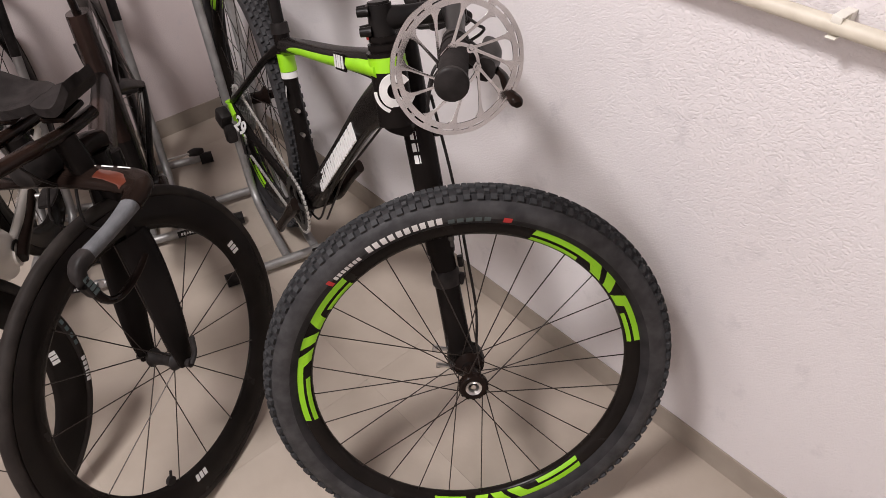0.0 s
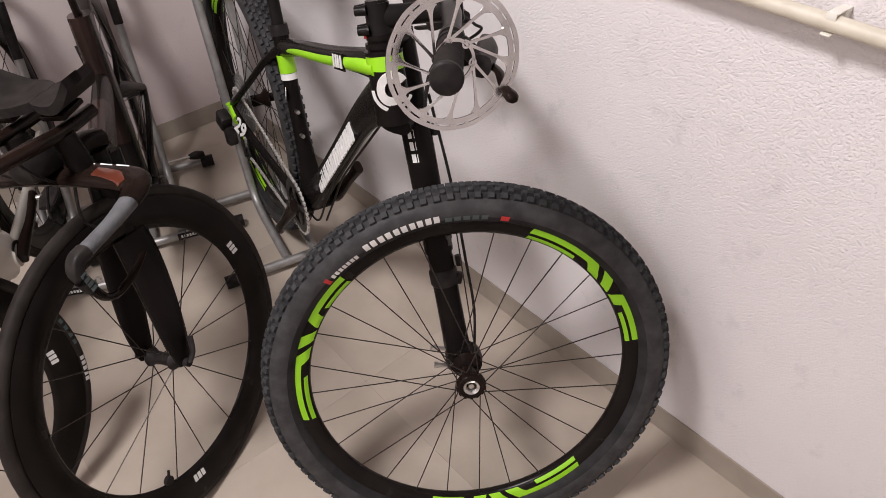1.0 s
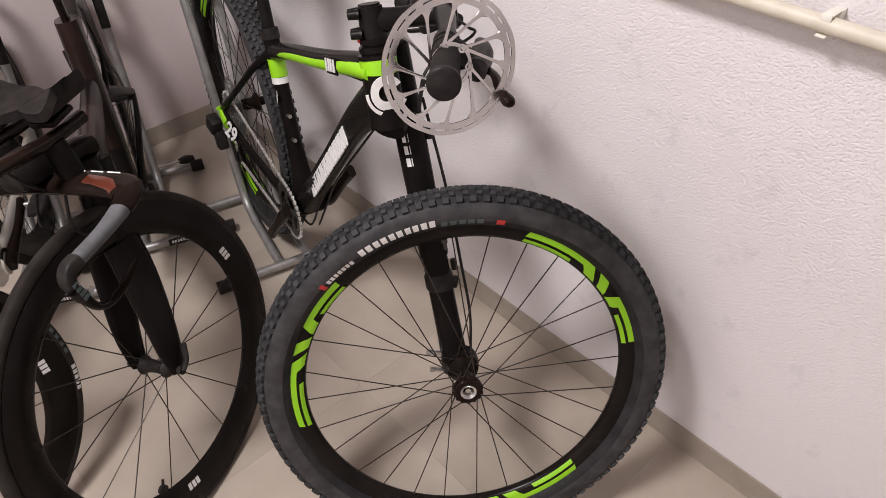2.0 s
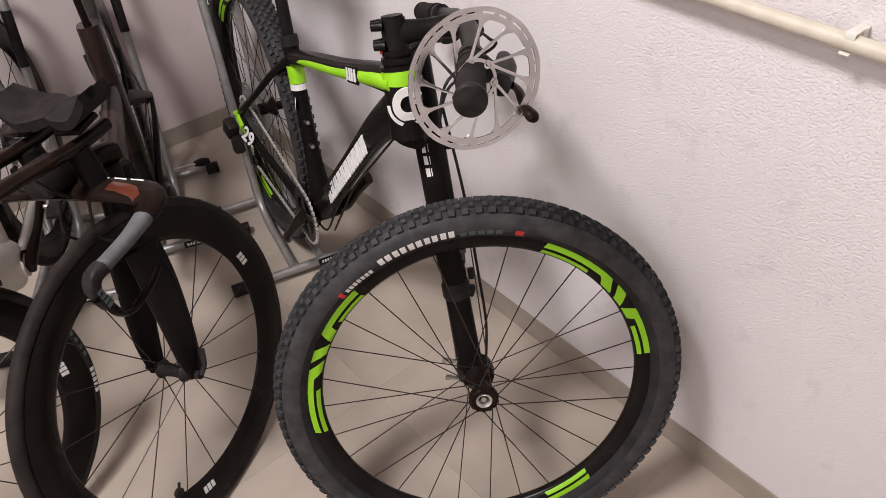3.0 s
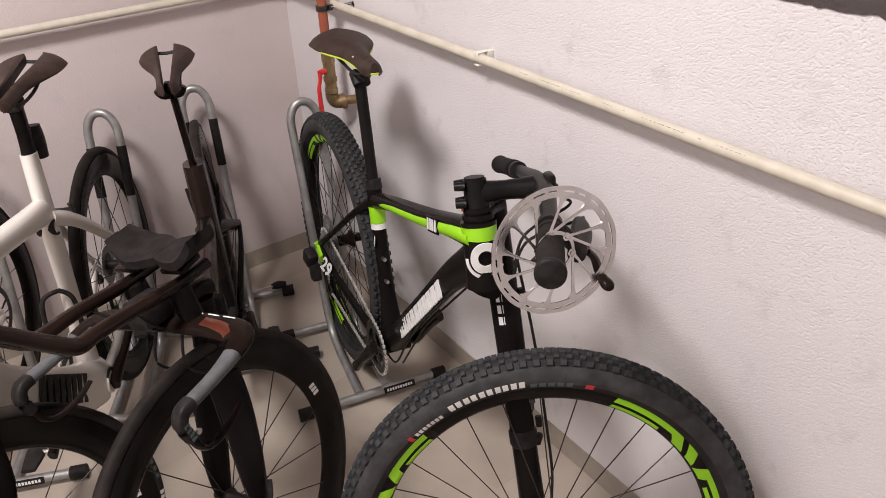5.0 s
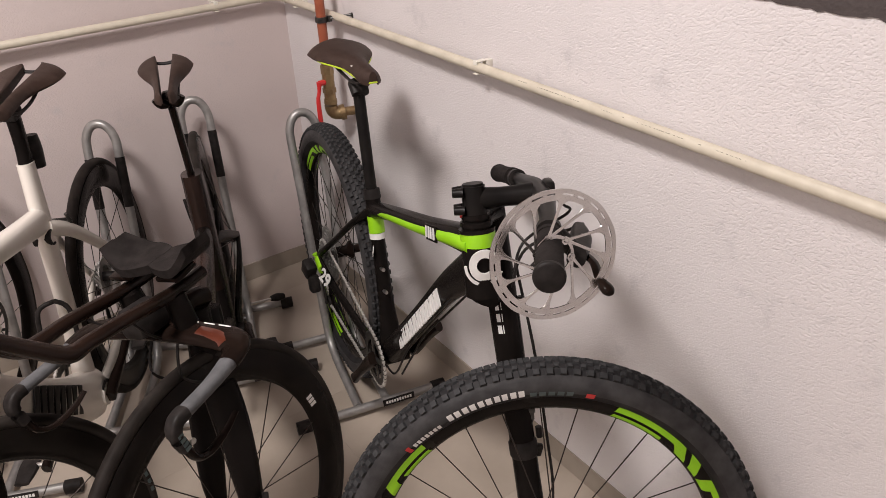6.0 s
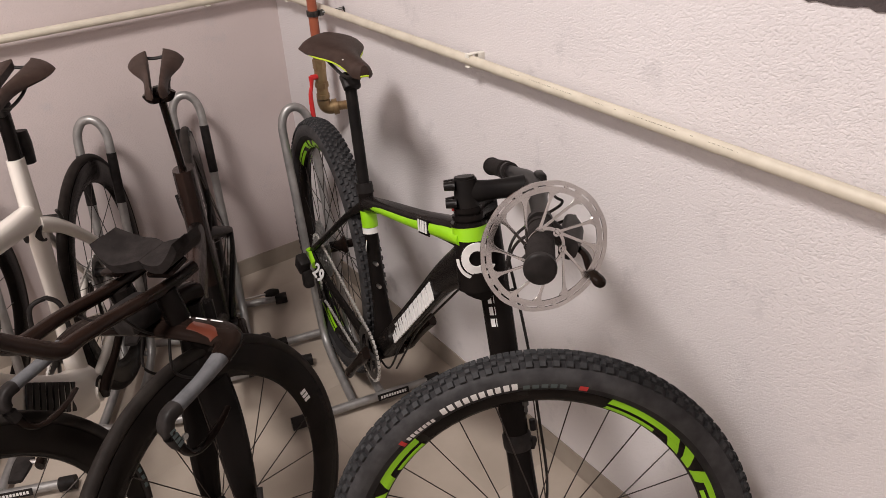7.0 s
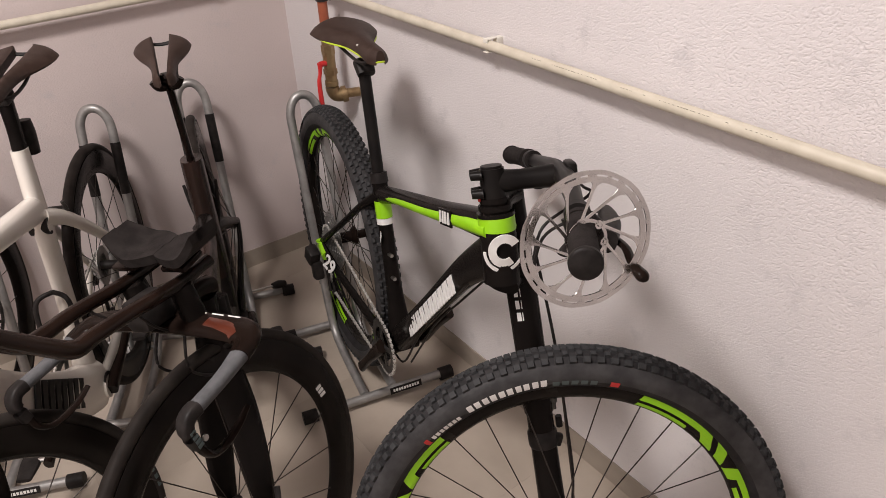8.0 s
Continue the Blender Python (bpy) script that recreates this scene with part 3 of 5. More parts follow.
def road_wheel(parent, m, front, spoke_count=20, turn=0.0, marks=(), hub_half=0.045):
    w = part("wheel", shared("road_rim", road_rim), None, parent, "deep black carbon rim wheel", m @ pose(0, 0, 0, 0, turn, 0))
    part("tyre", shared("road_tyre", road_tyre), None, w, "smooth black road tyre")
    bm = lathe(B(), [(0.004, -hub_half), (0.010, -hub_half), (0.017, -hub_half + 0.008), (0.019, -hub_half + 0.012), (0.014, -hub_half + 0.018), (0.012, 0), (0.014, hub_half - 0.018), (0.019, hub_half - 0.012), (0.017, hub_half - 0.008), (0.010, hub_half), (0.004, hub_half)], 24)
    part("hub", bm, BLACK_PLASTIC, w, "black hub shell")
    spokes(w, spoke_count, 0.017, 0.257, hub_half - 0.012, hub_half - 0.012, 1 if front else 2, 0.1)
    bm = B()
    rod(bm, (0.257, 0, 0), (0.229, 0, 0), 0.0028, 10)
    disc(bm, 0.010, -0.004, 0.004, 14, (0.250, 0))
    part("valve", bm, BLACK_PLASTIC, w, m=pose(0, 0, 0, 0, 50, 0))
    for kind, a, sgn in marks:
        bm = B()
        if kind == "rim":
            for i in range(3):
                decal(bm, ROAD_SIDE, 0.269, 0.283, a - i * 2.3, a - i * 2.3 - 1.8, sgn)
            part("rim_mark", bm, WHITE_DECAL, w, "white rim lettering as plain bars")
        else:
            for i in range(5):
                tyre_mark(bm, 0.3225, 0.332, a - i * 2.2, a - i * 2.2 - 1.6, sgn, 0.3255, 0.0126)
            part("tyre_mark", bm, WHITE_DECAL, w, "white tyre lettering as plain bars")
            bm = B()
            for i in range(4):
                tyre_mark(bm, 0.3235, 0.331, a - 16 - i * 3.4, a - 16 - i * 3.4 - 2.0, sgn, 0.3255, 0.0126)
            part("tyre_mark", bm, GREY_DECAL, w, "grey tyre lettering as plain bars")
    return w


# ---- parts that several bicycles share ----
def bike_pose(x, y, heading, lean, lift, base):
    """x forward, y to the rider's left, z up, from the ground under the rear axle."""
    return pose(x, y, lift) @ Matrix.Rotation(radians(heading), 4, "Z") @ Matrix.Rotation(radians(lean), 4, "X") @ Matrix.Rotation(math.asin(lift / base), 4, "Y")


def steering(top, bottom, degrees):
    """The turn of the fork and the bars about the head tube's axis; positive is to the left."""
    axis = (Vector(top) - Vector(bottom)).normalized()
    return Matrix.Translation(top) @ Matrix.Rotation(radians(degrees), 4, axis) @ Matrix.Translation(-Vector(top))


def saddle_mesh(length, wide, nose, drop=0.012, split=0.0, thick=0.022):
    """A saddle shell, its tail at x = 0 and its nose at x = length; split opens a channel along it."""
    bm = B()
    n, m = 36, 14
    halves = (-1, 1) if split else (0,)
    for h in halves:
        top, low = [], []
        for k in range(n + 1):
            f = (k / n) ** 1.6
            body = nose + (wide - nose) * (1 / (1 + math.exp((f - 0.40) * 11)))
            w = body * min(1.0, math.sqrt(max(1 - (1 - min(f / 0.14, 1)) ** 2, 0)) * 0.60 + 0.40) * math.sqrt(max(1 - max(f - 0.93, 0) ** 2 / 0.0062, 0.02))
            z0 = 0.012 * (1 - f) ** 2 - 0.010 * f ** 3
            inner = split * (1.0 - 0.65 * f) if split else 0
            ra, rb = [], []
            for j in range(m + 1):
                s = j / m
                if h == 0:
                    q = -1 + 2 * s
                    yy = q * w
                    e = abs(q)
                else:
                    yy = h * (inner + (max(w - inner, 0.004)) * s)
                    e = s if s > 0.2 else (0.2 - s) * 3.2
                zz = z0 - drop * e ** 2 - 0.012 * e ** 6
                ra.append(bm.verts.new((f * length, yy, zz)))
                rb.append(bm.verts.new((f * length, yy * 0.92 + (h * inner * 0.08 if h else 0), zz - thick * (1 - 0.75 * e ** 4))))
            top.append(ra)
            low.append(rb)
        for k in range(n):
            for j in range(m):
                bm.faces.new((top[k][j], top[k + 1][j], top[k + 1][j + 1], top[k][j + 1]))
                bm.faces.new((low[k][j], low[k][j + 1], low[k + 1][j + 1], low[k + 1][j]))
            for j in (0, m):
                bm.faces.new((top[k][j], low[k][j], low[k + 1][j], top[k + 1][j]))
        for k in (0, n):
            for j in range(m):
                bm.faces.new((top[k][j], top[k][j + 1], low[k][j + 1], low[k][j]))
    return bm


def chain_mesh(path, pitch=0.0127):
    """Links along a loop of points in one plane."""
    bm = B()
    pts = [Vector(p) for p in path] + [Vector(path[0])]
    d, out = 0.0, []
    for a, b in zip(pts, pts[1:]):
        seg = (b - a).length
        while d < seg:
            out.append((a + (b - a) * (d / seg), (b - a).normalized()))
            d += pitch / 2
        d -= seg
    for k, (p, t) in enumerate(out):
        wide = 0.0062 if k % 2 else 0.0038
        box(bm, (0.0062, wide, 0.0064 if k % 2 else 0.0040), axis_pose(p, t, (0, 1, 0)))
    return finish(bm, "chain", CHAIN_STEEL, False)


def toothed(bm, r, y0, y1, teeth, r_in, depth=0.005):
    """A sprocket with square-shouldered teeth, and a ring down to r_in."""
    n = teeth * 4
    rings = []
    for y in (y0, y1):
        rings.append([bm.verts.new(((r - (depth if (k % 4) in (2, 3) else 0)) * math.cos(2 * math.pi * k / n), y, (r - (depth if (k % 4) in (2, 3) else 0)) * math.sin(2 * math.pi * k / n))) for k in range(n)])
        rings.append([bm.verts.new((r_in * math.cos(2 * math.pi * k / n), y, r_in * math.sin(2 * math.pi * k / n))) for k in range(n)])
    o0, i0, o1, i1 = rings
    for k in range(n):
        j = (k + 1) % n
        bm.faces.new((o0[k], o0[j], o1[j], o1[k]))
        bm.faces.new((i0[k], i1[k], i1[j], i0[j]))
        bm.faces.new((o0[k], i0[k], i0[j], o0[j]))
        bm.faces.new((o1[k], o1[j], i1[j], i1[k]))
    return bm


def crank_arm(parent, bb, angle, y, length=0.172, mat=None, label="black crank arm"):
    a = radians(angle)
    d = Vector((math.cos(a), 0, math.sin(a)))
    s = 1 if y > 0 else -1
    p = Vector((bb[0], y - s * 0.012, bb[1]))
    bm = B()
    sweep(bm, [p - d * 0.012, p + d * 0.02, p + d * (length * 0.6) + Vector((0, s * 0.010, 0)), p + d * (length + 0.014) + Vector((0, s * 0.014, 0))], [(0.012, 0.016), (0.013, 0.018), (0.009, 0.012), (0.0095, 0.015)], 6, 14, up=(0, 0.001, 1) if abs(d.z) < 0.8 else (1, 0, 0), sq=0.75)
    return part("crank_arm", bm, mat or CARBON_GLOSS, parent, label), p + d * length + Vector((0, s * 0.016, 0))


# ---- the mountain bike ----
def mountain_bike():
    M = bike_pose(-0.2284, -0.6186, -101.9, -2.7, 0.028, 1.08)
    t = thing("mountain_bike", M, "black and lime mountain bike, front wheel turned, in a floor stand", "bicycle", "bicycles")
    bb, ax = (0.425, 0.31), (0.0, 0.367)
    st, cl = (0.300, 0.700), (0.226, 0.935)
    ht, hb = (0.829, 0.879), (0.866, 0.767)

    bm = B()
    # seat tube, top tube, down tube, head tube
    sweep(bm, [(bb[0], 0, bb[1]), (0.385, 0, 0.43), (0.335, 0, 0.59), (st[0], 0, st[1])], [(0.034, 0.026), (0.020, 0.019), (0.017, 0.018), (0.0185, 0.0185)], 6, 16, up=(1, 0, 0.2))
    sweep(bm, [(0.300, 0, 0.658), (0.45, 0, 0.722), (0.62, 0, 0.785), (0.76, 0, 0.838), (0.842, 0, 0.864)], [(0.016, 0.022), (0.021, 0.015), (0.023, 0.016), (0.024, 0.022), (0.022, 0.026)], 7, 16, sq=0.8)
    sweep(bm, [(bb[0] - 0.01, 0, bb[1] + 0.0), (0.493, 0, 0.408), (0.622, 0, 0.572), (0.742, 0, 0.722), (0.85, 0, 0.826)], [(0.032, 0.031), (0.023, 0.027), (0.019, 0.026), (0.019, 0.029), (0.022, 0.040)], 7, 16, sq=0.72)
    sweep(bm, [(hb[0] - 0.004, 0, hb[1] + 0.012), (0.848, 0, 0.825), (ht[0] - 0.002, 0, ht[1] + 0.008)], [(0.030, 0.031), (0.029, 0.034), (0.0285, 0.030)], 6, 18, up=(1, 0, 0.3))
    sweep(bm, [(bb[0], -0.037, bb[1]), (bb[0], 0.037, bb[1])], 0.0235, 1, 20)
    # stays
    for s in (-1, 1):
        sweep(bm, [(bb[0] - 0.02, s * 0.034, bb[1]), (0.30, s * 0.042, 0.318), (0.12, s * 0.062, 0.345), (0.0, s * 0.068, 0.365)], [(0.012, 0.020), (0.010, 0.015), (0.009, 0.013), (0.007, 0.016)], 6, 12)
        sweep(bm, [(0.312, s * 0.008, 0.660), (0.255, s * 0.030, 0.610), (0.13, s * 0.050, 0.49), (0.005, s * 0.066, 0.375)], [(0.010, 0.014), (0.0095, 0.009), (0.008, 0.008), (0.007, 0.010)], 7, 12)
    frame_part = part("frame", bm, BLACK_SATIN, t, "satin black carbon frame with lime panels")

    # lime panels
    bm = B()
    sweep(bm, [(0.345, -0.0008, 0.675), (0.45, -0.0012, 0.7195), (0.62, -0.0012, 0.7815), (0.75, -0.0012, 0.833), (0.845, -0.001, 0.8675)], [(0.014, 0.004), (0.0222, 0.0105), (0.0248, 0.0128), (0.0264, 0.0162), (0.0305, 0.0155)], 7, 16, sq=0.8)
    sweep(bm, [(0.8345, 0, 0.862), (0.8280, 0, 0.8835)], [(0.0295, 0.0335), (0.0292, 0.0312)], 3, 20, up=(1, 0, 0.3))
    part("lime_panel", bm, GREEN, frame_part, "lime green top tube panel")
    bm = B()
    sweep(bm, [(0.3295, 0, 0.612), (0.3175, 0, 0.650)], 0.0193, 2, 16, up=(1, 0, 0.2))
    part("lime_band", bm, GREEN, frame_part, "lime band on the seat tube")
    bm = B()
    sweep(bm, [(0.3332, 0, 0.598), (0.3296, 0, 0.6115)], 0.0194, 2, 16, up=(1, 0, 0.2))
    part("white_band", bm, WHITE_DECAL, frame_part, "white band on the seat tube")
    bm = B()
    sweep(bm, [(-0.002, -0.0685, 0.376), (0.004, -0.0705, 0.362), (0.05, -0.0735, 0.352)], [(0.009, 0.016), (0.009, 0.0165), (0.009, 0.014)], 4, 12)
    part("lime_dropout", bm, GREEN, frame_part, "lime green dropout")
    # writing on the frame as plain bars
    bm = B()
    glyph_strokes(bm, (0.6230, -0.0192, 0.5570), (0.62, 0, 0.785), (-0.03, -1.0, 0.03), 10, 0.34, 0.034, 0.004, 0.3, 0.26, 0.40)
    part("frame_mark", bm, WHITE_DECAL, frame_part, "white down tube lettering as plain bars", smooth=False)
    bm = B()
    for rr0, rr1, a0, a1 in ((0.0125, 0.0250, 42, 318), (0.0282, 0.0330, 195, 345)):
        b2 = B()
        lathe(b2, [(rr0, -0.0256), (rr1, -0.0256), (rr1, -0.0276), (rr0, -0.0276)], 26, radians(a0), radians(a1))
        for v in b2.verts:
            v.co = axis_pose((0.8800, -0.0110, 0.849), (0.42, 0.89, -0.12), (-0.89, 0.42, 0)) @ Vector((v.co.x, v.co.y + 0.0262 + 6.0 * v.co.x ** 2, v.co.z * 1.2))
        tmp = bpy.data.meshes.new("tmp")
        b2.to_mesh(tmp)
        b2.free()
        bm.from_mesh(tmp)
        bpy.data.meshes.remove(tmp)
    part("head_badge", bm, WHITE_DECAL, frame_part, "white ring badge on the head tube")
    bm = B()
    part("frame_patch", box(B(), (0.050, 0.0030, 0.031), axis_pose((0.700, -0.0258, 0.8155), (0.95, 0, 0.33), (0, 1, 0)), 0.001), BLACK_SATIN, frame_part, "black patch behind the top tube mark")
    glyph_strokes(bm, (0.700, -0.0280, 0.8165), (0.95, 0, 0.33), (0, -1, 0.05), 2, 0.044, 0.022, 0.002, 0.1, 0.2)
    part("frame_mark", bm, WHITE_DECAL, frame_part, "white top tube mark", smooth=False)
    bm = B()
    glyph_bars(bm, (0.352, -0.0195, 0.575), (0.3, 0, 1), (-0.3, -1, 0.05), 1, 0.025, 0.016, 0.001, 0, 0.1)
    part("frame_mark", bm, WHITE_DECAL, frame_part, smooth=False)
    # the wheel size on the chainstay
    cu = bpy.data.curves.new("size_mark", "FONT")
    cu.body, cu.size, cu.extrude, cu.shear, cu.align_x, cu.align_y, cu.offset = "29", 0.056, 0.0006, 0.1, "CENTER", "CENTER", 0.0016
    tmp_ob = bpy.data.objects.new("tmp", cu)
    me = bpy.data.meshes.new_from_object(tmp_ob)
    bpy.data.objects.remove(tmp_ob)
    me.name = "size_mark"
    me.materials.append(WHITE_DECAL)
    part("size_mark", me, None, frame_part, "white number on the chainstay", axis_pose((0.100, -0.0790, 0.3560), (0.985, 0.13, -0.10), (0.42, 0.35, 0.84)))

    # seatpost and saddle
    bm = B()
    sweep(bm, [(st[0] + 0.005, 0, st[1] - 0.02), (cl[0], 0, cl[1])], 0.0135, 2, 16)
    part("seatpost", bm, CARBON, t, "black carbon seatpost")
    bm = B()
    sweep(bm, [(0.3035, 0, 0.690), (0.296, 0, 0.712)], [(0.0205, 0.0205), (0.0195, 0.0195)], 2, 18, up=(1, 0, 0.3))
    box(bm, (0.016, 0.014, 0.014), Matrix.Translation((0.279, 0, 0.70)), 0.002)
    part("seat_clamp", bm, BLACK_PLASTIC, t, "black seat clamp")
    bm = B()
    sweep(bm, [(0.245, 0, 0.925), (0.222, 0, 0.948)], [(0.020, 0.014), (0.022, 0.018)], 3, 12, sq=0.7)
    for s in (-1, 1):
        sweep(bm, [(0.12, s * 0.035, 0.975), (0.17, s * 0.022, 0.957), (0.27, s * 0.022, 0.961), (0.315, s * 0.010, 0.978)], 0.0036, 6, 8)
    part("saddle_clamp", bm, BLACK_PLASTIC, t, "black saddle clamp and rails")
    sm = pose(0.058, 0, 0.990, 0, -4.5, 0)
    sd = part("saddle", saddle_mesh(0.272, 0.080, 0.0235), LEATHER, t, "dark brown-black saddle with lime edge", sm)
    bm = B()
    sv = [(0.0, 0.045, -0.02), (0.03, 0.068, -0.018), (0.09, 0.060, -0.022), (0.15, 0.032, -0.026), (0.22, 0.0225, -0.031), (0.266, 0.013, -0.033), (0.272, 0, -0.033)]
    sweep(bm, sv + [(x, -y, z) for x, y, z in reversed(sv[:-1])], [(0.0014, 0.0020)] * 13, 5, 8)
    part("saddle_edge", bm, LIME_EDGE, sd, "lime saddle edge")
    part("saddle_mark", box(B(), (0.016, 0.008, 0.0012), pose(0.186, -0.0175, -0.0115, 32, 0, -8), 0.0004), WHITE_DECAL, sd, "small white saddle mark")

    # drivetrain
    bm = toothed(B(), 0.072, -0.050, -0.046, 34, 0.050)
    for k in range(4):
        sweep(bm, [(0, -0.048, 0), (0.055 * math.cos(k * 1.571 + 0.4), -0.048, 0.055 * math.sin(k * 1.571 + 0.4))], [(0.010, 0.003), (0.007, 0.002)], 2, 8, up=(0, 1, 0))
    part("chainring", bm, DARK_STEEL, t, "dark chainring", pose(bb[0], 0, bb[1]))
    crank_arm(t, bb, 233, -0.068)
    crank_arm(t, bb, 53, 0.068)
    bm = B()
    for k, r in enumerate((0.084, 0.074, 0.065, 0.057, 0.050, 0.044, 0.039, 0.034, 0.030, 0.026, 0.022)):
        y = -0.030 - 0.0030 * k
        toothed(bm, r, y, y - 0.0014, max(11, int(r * 480)), r * 0.62 if r > 0.04 else 0.012, 0.004)
    part("cassette", bm, SPROCKET, t, "dark steel sprocket cassette", pose(ax[0], 0, ax[1]))
    top = [(bb[0] + 0.070 * math.cos(radians(a)), -0.048, bb[1] + 0.070 * math.sin(radians(a))) for a in range(-100, 96, 12)]
    rear = [(ax[0] + 0.046 * math.cos(radians(a)), -0.047, ax[1] + 0.046 * math.sin(radians(a))) for a in range(82, 215, 14)]
    low = [(-0.030, -0.050, 0.300), (0.010, -0.050, 0.262), (0.004, -0.050, 0.222), (0.02, -0.050, 0.206), (0.045, -0.049, 0.212)]
    part("chain", chain_mesh(top + rear + low), None, t, "bright steel chain")
    bm = B()
    box(bm, (0.045, 0.034, 0.050), pose(-0.022, -0.092, 0.318, 0, 20, 8), 0.008)
    box(bm, (0.034, 0.030, 0.055), pose(-0.004, -0.085, 0.275, 0, -15, 4), 0.008)
    sweep(bm, [(-0.01, -0.06, 0.29), (0.005, -0.058, 0.25), (0.02, -0.058, 0.21)], [(0.012, 0.004), (0.011, 0.004), (0.012, 0.004)], 5, 10, up=(0, 1, 0))
    disc(bm, 0.019, -0.053, -0.047, 16, (-0.005, 0.282))
    disc(bm, 0.019, -0.053, -0.047, 16, (0.018, 0.212))
    part("rear_derailleur", bm, BLACK_PLASTIC, t, "black rear derailleur")
    bm = B()
    rod(bm, (0, -0.083, ax[1]), (0, -0.066, ax[1]), 0.009, 14)
    rod(bm, (0.0, -0.045, ax[1] + 0.0), (0.0, -0.030, ax[1]), 0.012, 14)
    part("axle_end", bm, STEEL, t, "bright axle end")
    for x, z in ((0.374, 0.475), (0.3575, 0.53)):
        part("bottle_bolt", rod(B(), (x, -0.006, z), (x + 0.028, -0.006, z + 0.008), 0.0045, 10), STEEL, t, "bright bolt")
    mtb_wheel(t, pose(ax[0], 0, ax[1]), False, -1, 57)
    bm = B()
    sweep(bm, [(0.800, -0.010, 0.752), (0.708, -0.008, 0.640), (0.598, -0.006, 0.503), (0.530, -0.008, 0.395), (0.455, -0.01, 0.272), (0.38, -0.02, 0.285)], 0.0026, 8, 8)
    sweep(bm, [(0.805, 0.010, 0.748), (0.715, 0.008, 0.636), (0.605, 0.006, 0.498), (0.535, 0.008, 0.388), (0.46, 0.01, 0.268)], 0.0024, 8, 8)
    part("cable", bm, BLACK_PLASTIC, t, "black cables below the down tube")

    # the turned front end
    S = steering((ht[0], 0, ht[1]), (hb[0], 0, hb[1]), 66)
    axis = (Vector((ht[0], 0, ht[1])) - Vector((hb[0], 0, hb[1]))).normalized()
    fwd = Vector((axis.z, 0, -axis.x))
    base = Vector((ht[0], 0, ht[1]))
    hub_world = Vector((-0.407, -1.703, 0.351))
    hub = (M @ S).inverted() @ hub_world

    def at(a, f=0.0, y=0.0):
        """A point a metres up the steering axis from the head tube's top, f forward of it and y to the left."""
        v = base + axis * a + fwd * f
        return (v.x, y, v.z)

    mtb_wheel(t, S @ Matrix.Translation(hub), True, -1, 0)
    # single leg of the fork, on the left
    leg_y = hub.y + 0.062
    top_leg = Vector(at(0.03, 0.026, 0.054))
    down = (Vector((hub.x - 0.012, leg_y, hub.z)) - top_leg)
    ln = down.length
    dn = down.normalized()
    bm = B()
    sweep(bm, [top_leg, top_leg + dn * 0.15, top_leg + dn * 0.33], [0.0262, 0.0262, 0.0255], 3, 22, up=(1, 0, 0.3))
    fork = part("fork", bm, BLACK_SATIN, t, "black single-leg suspension fork", S)
    bm = B()
    sweep(bm, [top_leg + dn * 0.32, top_leg + dn * 0.385, top_leg + dn * 0.39], [0.0262, 0.0262, 0.0245], 3, 22, up=(1, 0, 0.3))
    sweep(bm, [top_leg + dn * 0.39, top_leg + dn * (ln - 0.05), top_leg + dn * (ln + 0.02)], [(0.0230, 0.0230), (0.0238, 0.0238), (0.025, 0.028)], 3, 20, up=(1, 0, 0.3))
    part("slider", bm, BLACK_SATIN, fork, "gloss black lower fork leg")
    bm = B()
    sweep(bm, [top_leg + dn * 0.425, top_leg + dn * 0.43, top_leg + dn * 0.452, top_leg + dn * 0.457], [0.0235, 0.0262, 0.0262, 0.0240], 1, 22, up=(1, 0, 0.3), straight=True)
    box(bm, (0.014, 0.014, 0.022), Matrix.Translation(top_leg + dn * 0.441 + Vector((0.028, 0, 0))), 0.003)
    part("collar", bm, BLACK_PLASTIC, fork, "black clamp collar")
    bm = B()
    sweep(bm, [hub + Vector((0, leg_y - hub.y - 0.030, 0)), hub + Vector((0, leg_y - hub.y - 0.012, 0)), hub + Vector((0, leg_y - hub.y + 0.004, 0))], [0.0295, 0.0325, 0.031], 2, 26)
    sweep(bm, [Vector(hub) + Vector((0, leg_y - hub.y, 0)), Vector(hub) + Vector((0, -0.02, 0))], [0.017, 0.0125], 2, 18)
    part("axle_carrier", bm, BLACK_SATIN, fork, "black axle carrier")
    for q in (0.012, -0.026):
        bm = B()
        c = top_leg + dn * (ln - q) + Vector((-0.02, -0.004, 0))
        rod(bm, c, c + Vector((-0.032, 0, 0.001)), 0.0042, 10)
        rod(bm, c + Vector((-0.024, 0, 0)), c + Vector((-0.033, 0, 0)), 0.006, 10)
        part("caliper_bolt", bm, STEEL, fork, "bright caliper bolt")
    for k in range(7):
        a = radians(55 + 15 * k)
        bm = box(B(), (0.0045, 0.0012, 0.0028), Matrix.Translation(hub + Vector((0.0235 * math.cos(a), leg_y - hub.y - 0.0306, 0.0235 * math.sin(a)))) @ pose(0, 0, 0, 0, -math.degrees(a) + 90, 0))
        part("hub_mark", bm, WHITE_DECAL, fork, "", smooth=False)
    # clamps joining leg and steerer
    for a in (0.026, -0.112):
        bm = B()
        sweep(bm, [at(a, 0.0, 0.0), at(a, 0.014, 0.027), at(a, 0.026, 0.054)], [(0.028, 0.015), (0.025, 0.016), (0.029, 0.016)], 4, 16, sq=0.8)
        part("fork_clamp", bm, BLACK_SATIN, fork, "black fork clamp")
    bm = B()
    c0 = top_leg + dn * 0.17 + Vector((0.006, -0.0268, 0))
    glyph_bars(bm, c0 + Vector((-0.016, 0.0055, 0.0)), dn, (-0.35, -1, 0), 5, 0.105, 0.011, 0.005, 0.0, 0.30)
